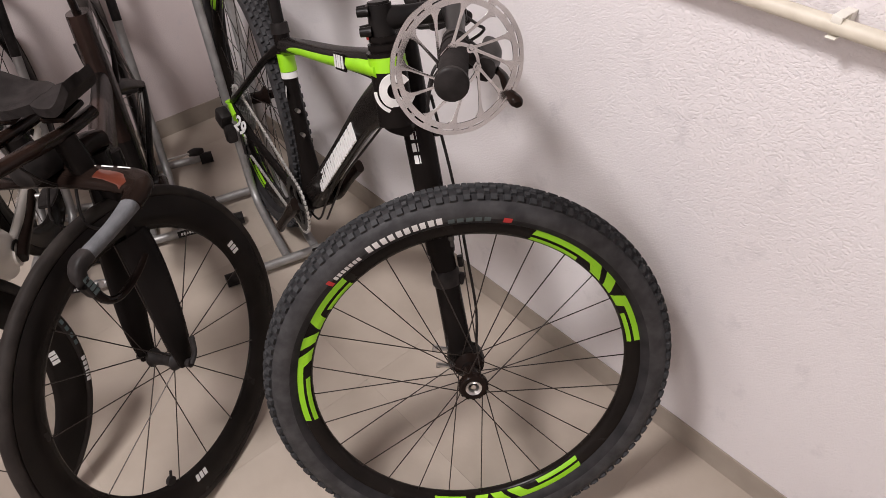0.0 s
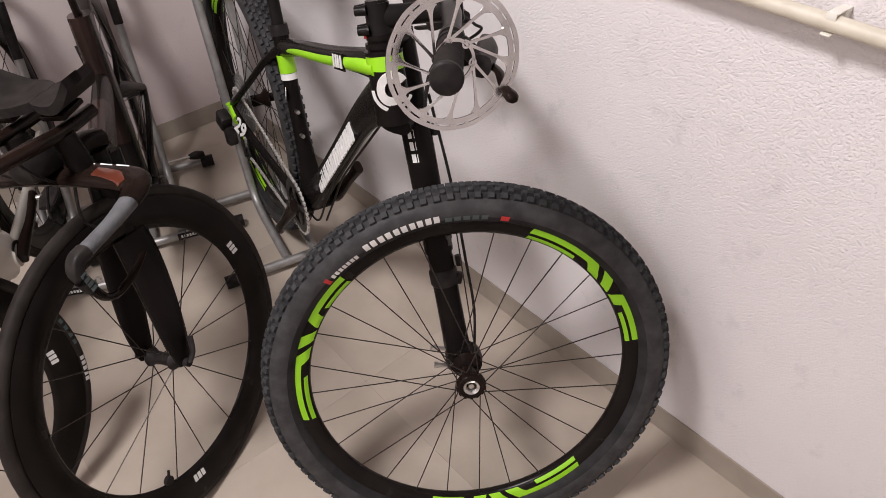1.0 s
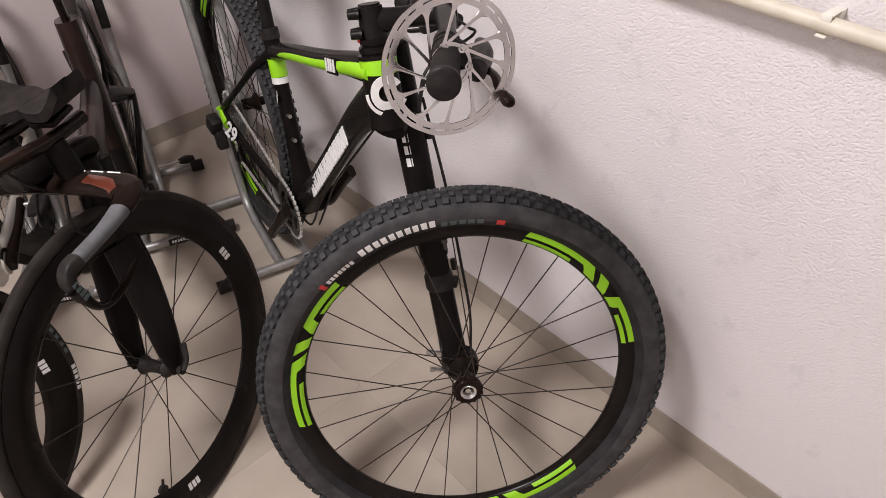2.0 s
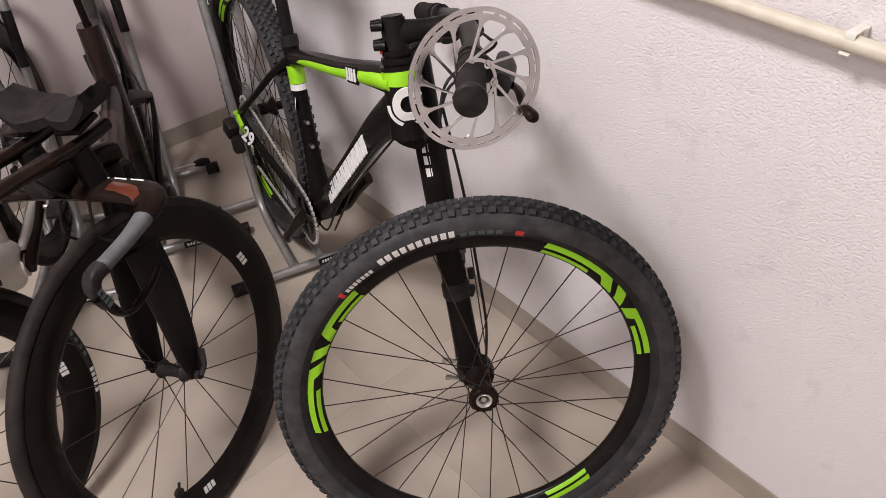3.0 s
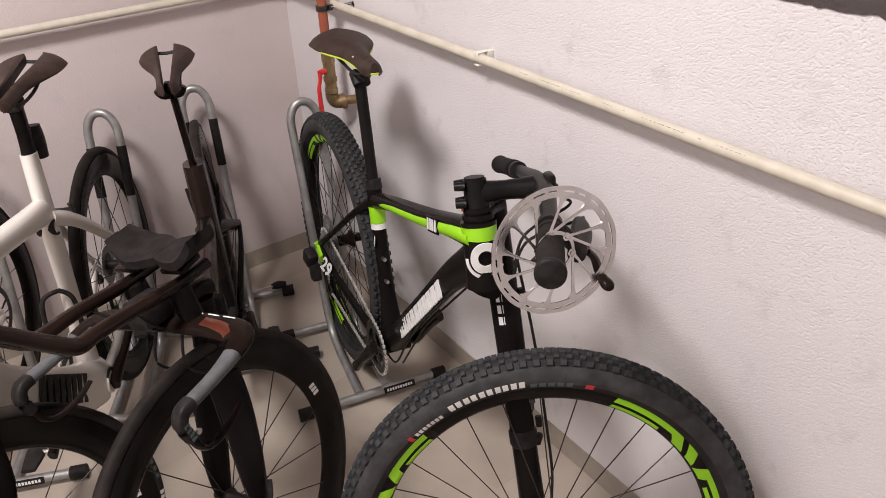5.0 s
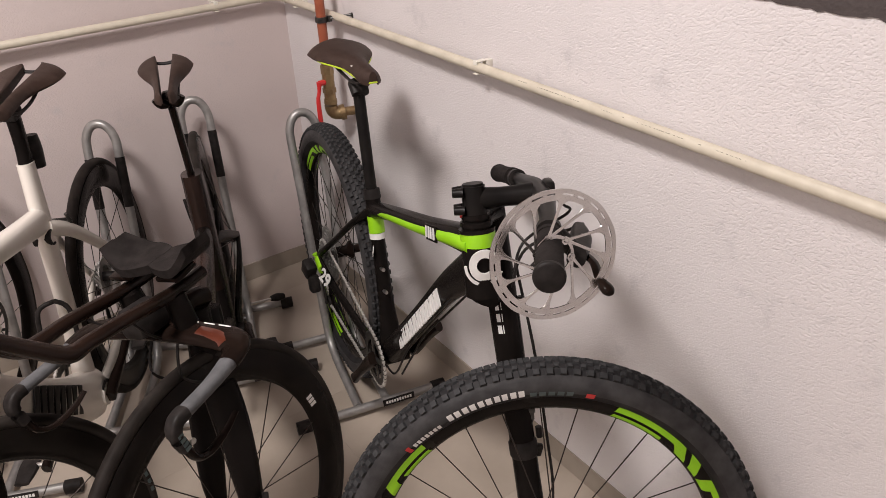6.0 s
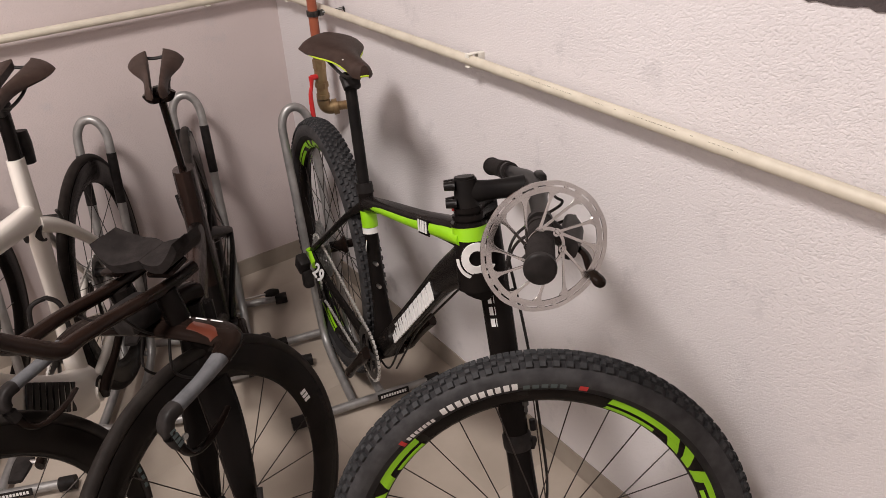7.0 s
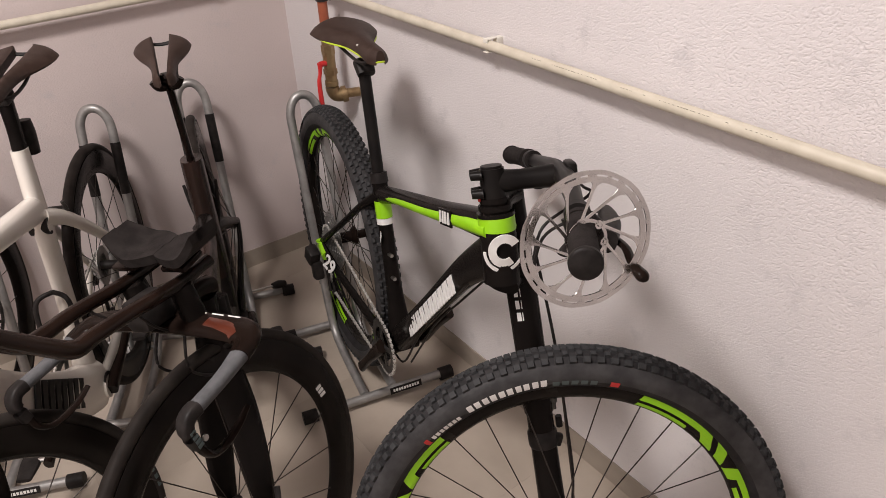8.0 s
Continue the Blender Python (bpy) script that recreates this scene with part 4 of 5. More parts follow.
    part("fork_mark", bm, WHITE_DECAL, fork, "white fork lettering as plain bars", smooth=False)
    # headset, spacers and stem
    bm = B()
    for a0, a1, r in ((0.004, 0.010, 0.0305), (0.010, 0.014, 0.024), (0.014, 0.022, 0.0265), (0.022, 0.026, 0.021), (0.026, 0.034, 0.0235)):
        sweep(bm, [at(a0), at(a1)], r, 1, 24, up=(1, 0, 0.3))
    part("headset", bm, BLACK_SATIN, t, "black headset and spacers", S)
    bm = B()
    sweep(bm, [at(0.034), at(0.080)], 0.0195, 1, 20, up=(1, 0, 0.3))
    sweep(bm, [at(0.057, 0.0), at(0.057, 0.045), at(0.057, 0.096)], [(0.018, 0.021), (0.0165, 0.0165), (0.022, 0.019)], 5, 16)
    for a in (0.043, 0.072):
        sweep(bm, [at(a, -0.016, -0.012), at(a, -0.034, -0.010)], [(0.010, 0.008), (0.007, 0.007)], 2, 10)
        sweep(bm, [at(a, -0.016, 0.012), at(a, -0.034, 0.010)], [(0.010, 0.008), (0.007, 0.007)], 2, 10)
    sweep(bm, [at(0.080), at(0.084)], 0.017, 1, 18, up=(1, 0, 0.3))
    stem = part("stem", bm, CARBON, t, "matt black stem", S)
    part("face_plate", box(B(), (0.016, 0.046, 0.040), S @ axis_pose(at(0.057, 0.122), fwd, (0, 1, 0)), 0.005), CARBON, t, "black bar clamp plate")
    part("stem_mark", sweep(B(), [at(0.034, -0.022, -0.006), at(0.034, -0.026, -0.006)], 0.004, 1, 10), RED_DECAL, stem, "small red bolt")
    bar_c = Vector(at(0.057, 0.108))
    half = 0.372

    def on_bar(y, f=0.0, a=0.0):
        out = max(0.0, (abs(y) - 0.04) / (half - 0.04)) ** 1.3
        v = bar_c + fwd * (f - 0.040 * out) + axis * (a - 0.022 * out)
        return (v.x, y, v.z)

    bm = B()
    sweep(bm, [on_bar(y) for y in (-half, -0.25, -0.15, -0.07, -0.03, 0.03, 0.07, 0.15, 0.25, half)], [0.0111, 0.0111, 0.0125, 0.0155, 0.0158, 0.0158, 0.0155, 0.0125, 0.0111, 0.0111], 4, 18)
    part("handlebar", bm, CARBON, t, "matt black flat handlebar", S)
    for s in (-1, 1):
        bm = B()
        sweep(bm, [on_bar(s * y) for y in (half - 0.125, half - 0.06, half + 0.002)], [0.0168, 0.0172, 0.0174], 4, 22)
        sweep(bm, [on_bar(s * (half - 0.128)), on_bar(s * (half - 0.118))], 0.0185, 1, 22)
        g = part("grip", bm, PAD, t, "black foam grip", S)
        bm = B()
        sweep(bm, [on_bar(s * (half + 0.001)), on_bar(s * (half + 0.007)), on_bar(s * (half + 0.009))], [0.0192, 0.0190, 0.0160], 2, 22)
        part("grip_cap", bm, BLACK_PLASTIC, g, "black grip end cap")
        # brake lever, clamp, reservoir and shifter
        bm = B()
        y0 = half - 0.155
        sweep(bm, [on_bar(s * (y0 - 0.008)), on_bar(s * (y0 + 0.008))], 0.0175, 1, 18)
        sweep(bm, [on_bar(s * (y0 - 0.09), 0.044, -0.030), on_bar(s * (y0 - 0.04), 0.042, -0.034), on_bar(s * (y0 + 0.018), 0.034, -0.034)], [(0.010, 0.010), (0.016, 0.017), (0.013, 0.015)], 5, 14, sq=0.8)
        sweep(bm, [on_bar(s * y0, 0.010, -0.006), on_bar(s * y0, 0.034, -0.032)], [(0.010, 0.012), (0.012, 0.012)], 2, 12)
        body = part("brake_lever", bm, BLACK_PLASTIC, t, "black hydraulic brake lever", S)
        bm = B()
        sweep(bm, [on_bar(s * (y0 - 0.004), 0.046, -0.040), on_bar(s * (y0 + 0.025), 0.056, -0.042), on_bar(s * (y0 + 0.055), 0.060, -0.050), on_bar(s * (y0 + 0.075), 0.068, -0.058), on_bar(s * (y0 + 0.082), 0.071, -0.061)], [(0.006, 0.005), (0.0065, 0.0045), (0.007, 0.004), (0.0095, 0.0075), (0.006, 0.005)], 6, 12)
        part("lever_blade", bm, CARBON_GLOSS, body, "glossy lever blade")
        bm = B()
        sweep(bm, [on_bar(s * (y0 - 0.04), 0.0, -0.016), on_bar(s * (y0 - 0.035), 0.004, -0.046)], [(0.018, 0.020), (0.014, 0.016)], 3, 14, sq=0.8)
        sweep(bm, [on_bar(s * (y0 - 0.03), -0.006, -0.044), on_bar(s * (y0 + 0.012), -0.022, -0.046)], [(0.007, 0.004), (0.009, 0.004)], 3, 10)
        part("shifter", bm, BLACK_PLASTIC, t, "black thumb shifter", S)
        bm = B()
        sweep(bm, [on_bar(s * (y0 - 0.088), 0.044, -0.030), on_bar(s * (y0 - 0.14), 0.050, -0.040), on_bar(s * 0.05, 0.050, -0.050), at(-0.03, 0.075, s * 0.02), at(-0.10, 0.05, leg_y if s > 0 else 0.0)], 0.0026, 8, 8)
        part("brake_hose", bm, BLACK_PLASTIC, t, "black brake hose", S)
    bm = B()
    rr = top_leg + Vector((0.034, 0, 0))
    sweep(bm, [rr + dn * 0.10, rr + dn * 0.25 + Vector((0.012, 0, 0)), rr + dn * 0.40 + Vector((0.014, 0, 0)), rr + dn * (ln - 0.10) + Vector((0.014, 0.01, 0)), rr + dn * (ln - 0.02)], 0.0027, 6, 8)
    part("fork_hose", bm, BLACK_PLASTIC, t, "black brake hose on the fork", S)
    for q in (0.395, 0.15):
        part("hose_clip", sweep(B(), [rr + dn * q, rr + dn * (q + 0.02)], 0.006, 1, 10), BLACK_PLASTIC, t, "", S)

    # the loose brake disc that hangs on the grip
    hang = M @ S @ Matrix.Translation(on_bar(-(half - 0.070), 0.0, -0.002)) @ pose(0, 0, 0, 6, 14, -5)
    spot = Matrix.Translation(hang.to_translation())
    hang = spot @ Matrix.Rotation(radians(24), 4, "Z") @ spot.inverted() @ hang
    brake_disc(Matrix.Translation((0.0045, -0.0030, -0.002)) @ hang)
    return t


def brake_disc(m):
    """A slotted steel rotor with swept arms and a six-bolt inner ring."""
    t = thing("brake_disc", m, "loose steel bicycle brake disc hung over a handlebar grip", "brake disc")
    h = 0.0009
    R = 0.0835
    bm = B()
    n = 240
    wave = [R + 0.0003 * math.sin(12 * 2 * math.pi * k / n) for k in range(n)]
    for r_out, r_in in ((None, R - 0.0052), (R - 0.0073, R - 0.0140)):
        ring = []
        for k in range(n):
            a = 2 * math.pi * k / n
            ro = wave[k] if r_out is None else r_out
            ring.append([bm.verts.new((r * math.cos(a), y, r * math.sin(a))) for r, y in ((r_in, -h), (ro, -h), (ro, h), (r_in, h))])
        for k in range(n):
            a, b = ring[k], ring[(k + 1) % n]
            for j in range(4):
                bm.faces.new((a[j], a[(j + 1) % 4], b[(j + 1) % 4], b[j]))
    for k in range(24):
        a0 = 2 * math.pi * k / 24
        wdt = 0.13 if k % 2 else 0.07
        lathe(bm, [(R - 0.0076, -h), (R - 0.0050, -h), (R - 0.0050, h), (R - 0.0076, h)], 3, a0, a0 + wdt)
    part("brake_track", bm, ROTOR_STEEL, t, "slotted brushed steel ring", smooth=False)
    bm = B()
    lathe(bm, [(0.0222, -h), (0.0262, -h), (0.0262, h), (0.0222, h)], 60)
    for k in range(6):
        a = 2 * math.pi * k / 6 + 0.2
        disc(bm, 0.0052, -h, h, 16, (0.0225 * 1.03 * math.cos(a), 0.0225 * 1.03 * math.sin(a)), 0.0027)
    part("inner_ring", bm, ROTOR_STEEL, t, "bolt ring with six holes", smooth=False)
    # two straight arms run out from each bolt lug
    for k in range(6):
        a = 2 * math.pi * k / 6 + 0.2
        for lead in (0.47, 0.99):
            p = Vector((0.0240 * math.cos(a), 0, 0.0240 * math.sin(a)))
            q = Vector(((R - 0.0130) * math.cos(a - lead), 0, (R - 0.0130) * math.sin(a - lead)))
            bm = B()
            sweep(bm, [p.lerp(q, f) for f in (0, 0.2, 0.5, 0.78, 0.92, 1.0)], [(0.0026, h), (0.0019, h), (0.0018, h), (0.0022, h), (0.0042, h), (0.0085, h)], 3, 8, up=(0, 1, 0), sq=0.4)
            part("arm", bm, ROTOR_STEEL, t, smooth=False)
    return t


mountain_bike()
bike_stand(pose(-0.228, -0.612, 0, 0, 0, -103.5), taped=False)


# ---- the time trial bike ----
def split_saddle(t, x, z, length=0.25, tilt=-3, label="dark split-nose saddle", wide=0.066):
    sd = part("saddle", saddle_mesh(length, wide, 0.024, 0.008, 0.019, 0.020), LEATHER, t, label, pose(x, 0, z, 0, tilt, 0))
    bm = sweep(B(), [(0.004, -0.03, -0.004), (0.004, 0, -0.008), (0.004, 0.03, -0.004)], [(0.006, 0.004)] * 3, 4, 8)
    part("tail_bridge", bm, BLACK_PLASTIC, sd)
    bm = B()
    for s in (-1, 1):
        sweep(bm, [(length * 0.30, s * 0.03, -0.02), (length * 0.45, s * 0.022, -0.040), (length * 0.75, s * 0.022, -0.040), (length * 0.96, s * 0.014, -0.022)], 0.0036, 6, 8)
    part("saddle_rail", bm, BLACK_PLASTIC, sd)
    return sd


def road_drivetrain(t, bb, ax, left_angle, chain_y=-0.044):
    bm = toothed(B(), 0.106, chain_y - 0.002, chain_y + 0.002, 52, 0.078)
    for k in range(4):
        a = k * 1.571 + 0.5
        sweep(bm, [(0, chain_y - 0.006, 0), (0.085 * math.cos(a), chain_y, 0.085 * math.sin(a))], [(0.014, 0.004), (0.010, 0.003)], 2, 8, up=(0, 1, 0))
    part("chainring", bm, DARK_STEEL, t, "black chainring", pose(bb[0], 0, bb[1]))
    bm = B()
    for k, r in enumerate((0.058, 0.053, 0.048, 0.044, 0.040, 0.036, 0.032, 0.029, 0.026)):
        y = -0.028 - 0.0034 * k
        toothed(bm, r, y, y - 0.0016, max(11, int(r * 480)), r * 0.6 if r > 0.04 else 0.012, 0.004)
    part("cassette", bm, SPROCKET, t, "dark sprocket cassette", pose(ax[0], 0, ax[1]))
    top = [(bb[0] + 0.104 * math.cos(radians(a)), chain_y, bb[1] + 0.104 * math.sin(radians(a))) for a in range(-96, 98, 12)]
    rear = [(ax[0] + 0.040 * math.cos(radians(a)), chain_y, ax[1] + 0.040 * math.sin(radians(a))) for a in range(86, 215, 14)]
    low = [(-0.02, chain_y, 0.275), (0.012, chain_y, 0.235), (0.004, chain_y, 0.195), (0.02, chain_y, 0.175), (0.05, chain_y, 0.172)]
    part("chain", chain_mesh(top + rear + low), None, t, "dark steel chain")
    bm = B()
    box(bm, (0.036, 0.028, 0.045), pose(-0.012, -0.075, 0.295, 0, 20, 8), 0.007)
    sweep(bm, [(0.0, -0.054, 0.26), (0.01, -0.054, 0.22), (0.016, -0.054, 0.18)], [(0.012, 0.004)] * 3, 4, 10, up=(0, 1, 0))
    disc(bm, 0.015, chain_y - 0.003, chain_y + 0.003, 14, (0.002, 0.256))
    disc(bm, 0.015, chain_y - 0.003, chain_y + 0.003, 14, (0.018, 0.185))
    part("rear_derailleur", bm, BLACK_PLASTIC, t, "black rear derailleur")
    for y, a in ((0.062, left_angle), (-0.062, left_angle + 180)):
        arm, end = crank_arm(t, bb, a, y)
        s = 1 if y > 0 else -1
        bm = B()
        rod(bm, end, end + Vector((0, s * 0.05, 0)), 0.007, 12)
        pd = part("pedal_axle", bm, STEEL, arm, "bright pedal axle")
        bm = B()
        sweep(bm, [end + Vector((-0.055, s * 0.038, -0.004)), end + Vector((0, s * 0.036, 0)), end + Vector((0.055, s * 0.036, 0.004))], [(0.014, 0.004), (0.022, 0.009), (0.016, 0.005)], 5, 12, sq=0.8)
        part("pedal", bm, BLACK_PLASTIC, arm, "black clipless pedal")


def tri_frame(bm, bb, ax, st, ht, hb, seat, top, down, head, stay_top, drop=(0.035, 0.035, 0.035)):
    """The tubes of a diamond frame; each size is (side, deep) half."""
    sweep(bm, [(bb[0], 0, bb[1]), ((bb[0] + st[0]) / 2 - 0.008, 0, (bb[1] + st[1]) / 2), (st[0], 0, st[1])], [seat, seat, (seat[0], seat[1] * 0.9)], 6, 16, up=(1, 0, 0.2), sq=0.85)
    sweep(bm, [(st[0], 0, st[1] - drop[0]), ((st[0] + ht[0]) / 2, 0, (st[1] + ht[1]) / 2 - drop[1]), (ht[0] + 0.004, 0, ht[1] - drop[2])], [(top[0] * 0.8, top[1]), top, (top[0] * 1.1, top[1] * 1.15)], 6, 16, sq=0.75)
    sweep(bm, [(bb[0], 0, bb[1] + 0.01), ((bb[0] + hb[0]) / 2, 0, (bb[1] + hb[1]) / 2 + 0.01), (hb[0] - 0.02, 0, hb[1] + 0.03)], [(down[0] * 1.2, down[1]), down, down], 6, 16, sq=0.75)
    sweep(bm, [(hb[0], 0, hb[1]), (ht[0], 0, ht[1])], [head, head], 3, 16, up=(1, 0, 0.3), sq=0.9)
    sweep(bm, [(bb[0], -0.043, bb[1]), (bb[0], 0.043, bb[1])], 0.024, 1, 20)
    for s in (-1, 1):
        sweep(bm, [(bb[0] - 0.015, s * 0.028, bb[1]), (0.28, s * 0.036, bb[1] + 0.014), (0.1, s * 0.056, 0.315), (0, s * 0.064, ax[1])], [(0.011, 0.026), (0.009, 0.018), (0.008, 0.014), (0.006, 0.014)], 6, 12)
        sweep(bm, [(stay_top[0], s * 0.008, stay_top[1]), (stay_top[0] * 0.62, s * 0.034, stay_top[1] * 0.62 + ax[1] * 0.38 + 0.01), (0, s * 0.064, ax[1] + 0.005)], [(0.010, 0.020), (0.0085, 0.016), (0.006, 0.011)], 7, 12)
    return bm


def time_trial_bike():
    M = bike_pose(-0.452, -0.282, -108.6, 1.2, 0.035, 1.0)
    t = thing("time_trial_bike", M, "black and brown time trial bike with deep wheels, in a stand", "bicycle", "bicycles")
    bb, ax, st = (0.41, 0.285), (0.0, ROAD_R), (0.275, 0.70)
    ht, hb = (0.858, 0.715), (0.905, 0.57)
    bm = tri_frame(B(), bb, ax, st, ht, hb, (0.025, 0.070), (0.021, 0.032), (0.022, 0.050), (0.022, 0.042), (0.28, 0.50), (0.150, 0.095, 0.045))
    fr = part("frame", bm, BLACK_SATIN, t, "black carbon aero frame")
    bm = B()
    sweep(bm, [(0.362, 0, 0.42), (0.31, 0, 0.58), (0.2745, 0, 0.704)], [(0.0270, 0.0735), (0.0270, 0.0745), (0.0265, 0.067)], 5, 16, up=(1, 0, 0.2), sq=0.85)
    part("seat_tube_panel", bm, BROWN_CARBON, fr, "brown tinted seat tube")
    bm = B()
    sweep(bm, [(0.58, 0, 0.618), (0.80, 0, 0.662)], [(0.0212, 0.0325), (0.0225, 0.035)], 5, 16, sq=0.75)
    part("top_tube_panel", bm, BROWN_CARBON, fr, "brown tinted top tube panel")
    bm = B()
    sweep(bm, [(0.285, 0, 0.66), (0.305, 0, 0.80), (0.33, 0, 0.908)], [(0.0095, 0.026), (0.009, 0.021), (0.009, 0.019)], 4, 14, up=(1, 0, 0.1), sq=0.85)
    part("seatpost", bm, CARBON_GLOSS, t, "black aero seatpost")
    bm = B()
    for s in (-1, 1):
        sweep(bm, [(0.355, s * 0.006, 0.918), (0.362, s * 0.018, 0.923), (0.362, s * 0.028, 0.936)], [(0.010, 0.010), (0.013, 0.012), (0.010, 0.010)], 4, 12)
    box(bm, (0.05, 0.03, 0.018), pose(0.335, 0, 0.926), 0.005)
    part("saddle_clamp", bm, CARBON_GLOSS, t, "glossy saddle clamp")
    split_saddle(t, 0.185, 0.966, 0.25)
    road_drivetrain(t, bb, ax, 15)
    road_wheel(t, pose(ax[0], 0, ax[1]), False, 20, 0, (("tyre", 120, 1),), 0.060)
    bm = B()
    for s in (-1, 1):
        sweep(bm, [(0.25, s * 0.020, 0.50), (0.235, s * 0.032, 0.55), (0.215, s * 0.040, 0.605)], [(0.008, 0.006), (0.006, 0.006), (0.004, 0.004)], 4, 8)
    part("rear_brake", bm, BLACK_PLASTIC, t, "black rear brake")

    S = steering((ht[0], 0, ht[1]), (hb[0], 0, hb[1]), -41)
    W = steering((ht[0], 0, ht[1]), (hb[0], 0, hb[1]), -44)
    hub = (M @ W).inverted() @ Vector((-0.807, -1.263, 0.332))
    road_wheel(t, W @ Matrix.Translation(hub), True, 18, 0, (("rim", 178, 1), ("rim", 298, 1)), 0.040)
    # fork
    bm = B()
    sweep(bm, [(0.856, 0, 0.70), (0.905, 0, 0.575), (0.925, 0, 0.545)], [(0.021, 0.040), (0.030, 0.044), (0.036, 0.040)], 4, 16, up=(1, 0, 0.3), sq=0.85)
    for s in (-1, 1):
        sweep(bm, [(0.922, s * 0.022, 0.57), (0.945, s * 0.036, 0.50), (hub.x - 0.028, hub.y + s * 0.047, 0.40), (hub.x - 0.004, hub.y + s * 0.049, hub.z - 0.006)], [(0.012, 0.040), (0.010, 0.038), (0.0085, 0.030), (0.008, 0.018)], 6, 14, up=(1, 0, 0.3), sq=0.85)
    fork = part("fork", bm, BLACK_SATIN, t, "black deep-bladed fork", W)
    bm = B()
    rod(bm, hub + Vector((0, -0.066, 0)), hub + Vector((0, 0.064, 0)), 0.0055, 12)
    for s in (-1, 1):
        rod(bm, hub + Vector((0, s * 0.056, 0)), hub + Vector((0, s * 0.066, 0)), 0.0085, 14)
    sweep(bm, [hub + Vector((0, 0.066, 0)), hub + Vector((-0.018, 0.069, 0.012)), hub + Vector((-0.036, 0.064, 0.036))], [(0.006, 0.005), (0.006, 0.004), (0.007, 0.003)], 5, 10)
    part("axle_lever", bm, BLACK_PLASTIC, fork, "black quick-release lever")
    # base bar, grips and brake levers
    bm = B()
    sweep(bm, [(0.84, 0, 0.722), (0.88, 0, 0.735), (0.945, 0, 0.735)], [(0.024, 0.018), (0.024, 0.020), (0.030, 0.016)], 4, 14, sq=0.8)
    part("stem", bm, CARBON_GLOSS, t, "gloss black aero stem", S)
    bm = B()
    half = [(0.945, 0.0, 0.732), (0.948, 0.07, 0.731), (0.953, 0.145, 0.728), (0.966, 0.176, 0.725), (1.002, 0.184, 0.723)]
    pts = [(x, -y, z) for x, y, z in reversed(half[1:])] + half
    sweep(bm, pts, [(0.017, 0.013), (0.024, 0.012), (0.027, 0.010), (0.027, 0.010), (0.028, 0.012), (0.027, 0.010), (0.027, 0.010), (0.024, 0.012), (0.017, 0.013)], 6, 16, sq=0.85)
    bar = part("base_bar", bm, CARBON_GLOSS, t, "gloss black aero base bar", S)
    bm = sweep(B(), [(0.949, 0.088, 0.7308), (0.9555, 0.135, 0.7286), (0.967, 0.158, 0.7266)], [(0.017, 0.0105), (0.0185, 0.0105), (0.015, 0.0105)], 5, 16, sq=0.85)
    part("red_panel", bm, RED_GLOSS, bar, "red tinted panel on the bar")
    bm = B()
    for a, b in ((0.04, 0.075), (0.088, 0.112), (0.122, 0.148)):
        sweep(bm, [(0.926 + 0.06 * a, a, 0.7415 - 0.02 * a), (0.926 + 0.06 * b, b, 0.7410 - 0.02 * b)], [(0.0014, 0.0008)] * 2, 1, 6)
    part("bar_mark", bm, WHITE_DECAL, bar, "white line marks", smooth=False)
    for s in (-1, 1):
        bm = sweep(B(), [(0.999, s * 0.183, 0.7235), (1.05, s * 0.185, 0.725), (1.112, s * 0.184, 0.730)], [(0.0150, 0.0125), (0.0122, 0.0105), (0.0118, 0.0105)], 5, 16, sq=0.85)
        part("grip", bm, GREY_WRAP, t, "grey taped bar grip", S)
        bm = B()
        sweep(bm, [(1.108, s * 0.184, 0.730), (1.128, s * 0.183, 0.730), (1.140, s * 0.182, 0.715), (1.138, s * 0.182, 0.682)], [(0.0122, 0.0108), (0.0118, 0.0105), (0.0108, 0.0100), (0.0095, 0.009)], 5, 16, sq=0.55)
        lv = part("brake_lever", bm, BLACK_PLASTIC, t, "black brake lever body", S)
        bm = sweep(B(), [(1.138, s * 0.182, 0.698), (1.132, s * 0.182, 0.658), (1.108, s * 0.18, 0.638), (1.065, s * 0.178, 0.636), (1.030, s * 0.178, 0.644)], [(0.008, 0.008), (0.009, 0.0065), (0.0085, 0.005), (0.008, 0.004), (0.006, 0.003)], 6, 12)
        part("lever_blade", bm, CARBON_GLOSS, lv, "glossy curved lever blade")
        bm = B()
        rod(bm, (1.128, s * 0.1915, 0.690), (1.128, s * 0.195, 0.690), 0.005, 12)
        part("pivot", bm, STEEL, lv, "bright lever pivot")
        bm = glyph_bars(B(), (1.139, s * 0.1925, 0.700), (0.0, 0, -1), (0, s, 0), 4, 0.034, 0.010, 0.0012, 0, 0.3)
        part("lever_mark", bm, GREY_DECAL, lv, "grey lever lettering as plain bars", smooth=False)
        # extension, pad and its bracket
        bm = sweep(B(), [(0.86, s * 0.058, 0.795), (0.937, s * 0.058, 0.806), (1.040, s * 0.055, 0.832), (1.092, s * 0.05, 0.842), (1.128, s * 0.05, 0.850), (1.160, s * 0.05, 0.888), (1.205, s * 0.048, 0.950), (1.23, s * 0.048, 0.985)], [0.0110, 0.0112, 0.0115, 0.0118, 0.0135, 0.0128, 0.0120, 0.0115], 6, 16, sq=0.9)
        e = part("extension_bar", bm, DARK_BROWN_CARBON, t, "brown carbon extension bar", S)
        bm = B()
        sweep(bm, [(0.935, s * 0.05, 0.735), (0.930, s * 0.052, 0.80)], [(0.022, 0.020), (0.020, 0.018)], 3, 14, sq=0.7)
        part("riser", bm, BLACK_SATIN, t, "black bar riser", S)
        bm = B()
        nx, ny = 8, 10
        cup = []
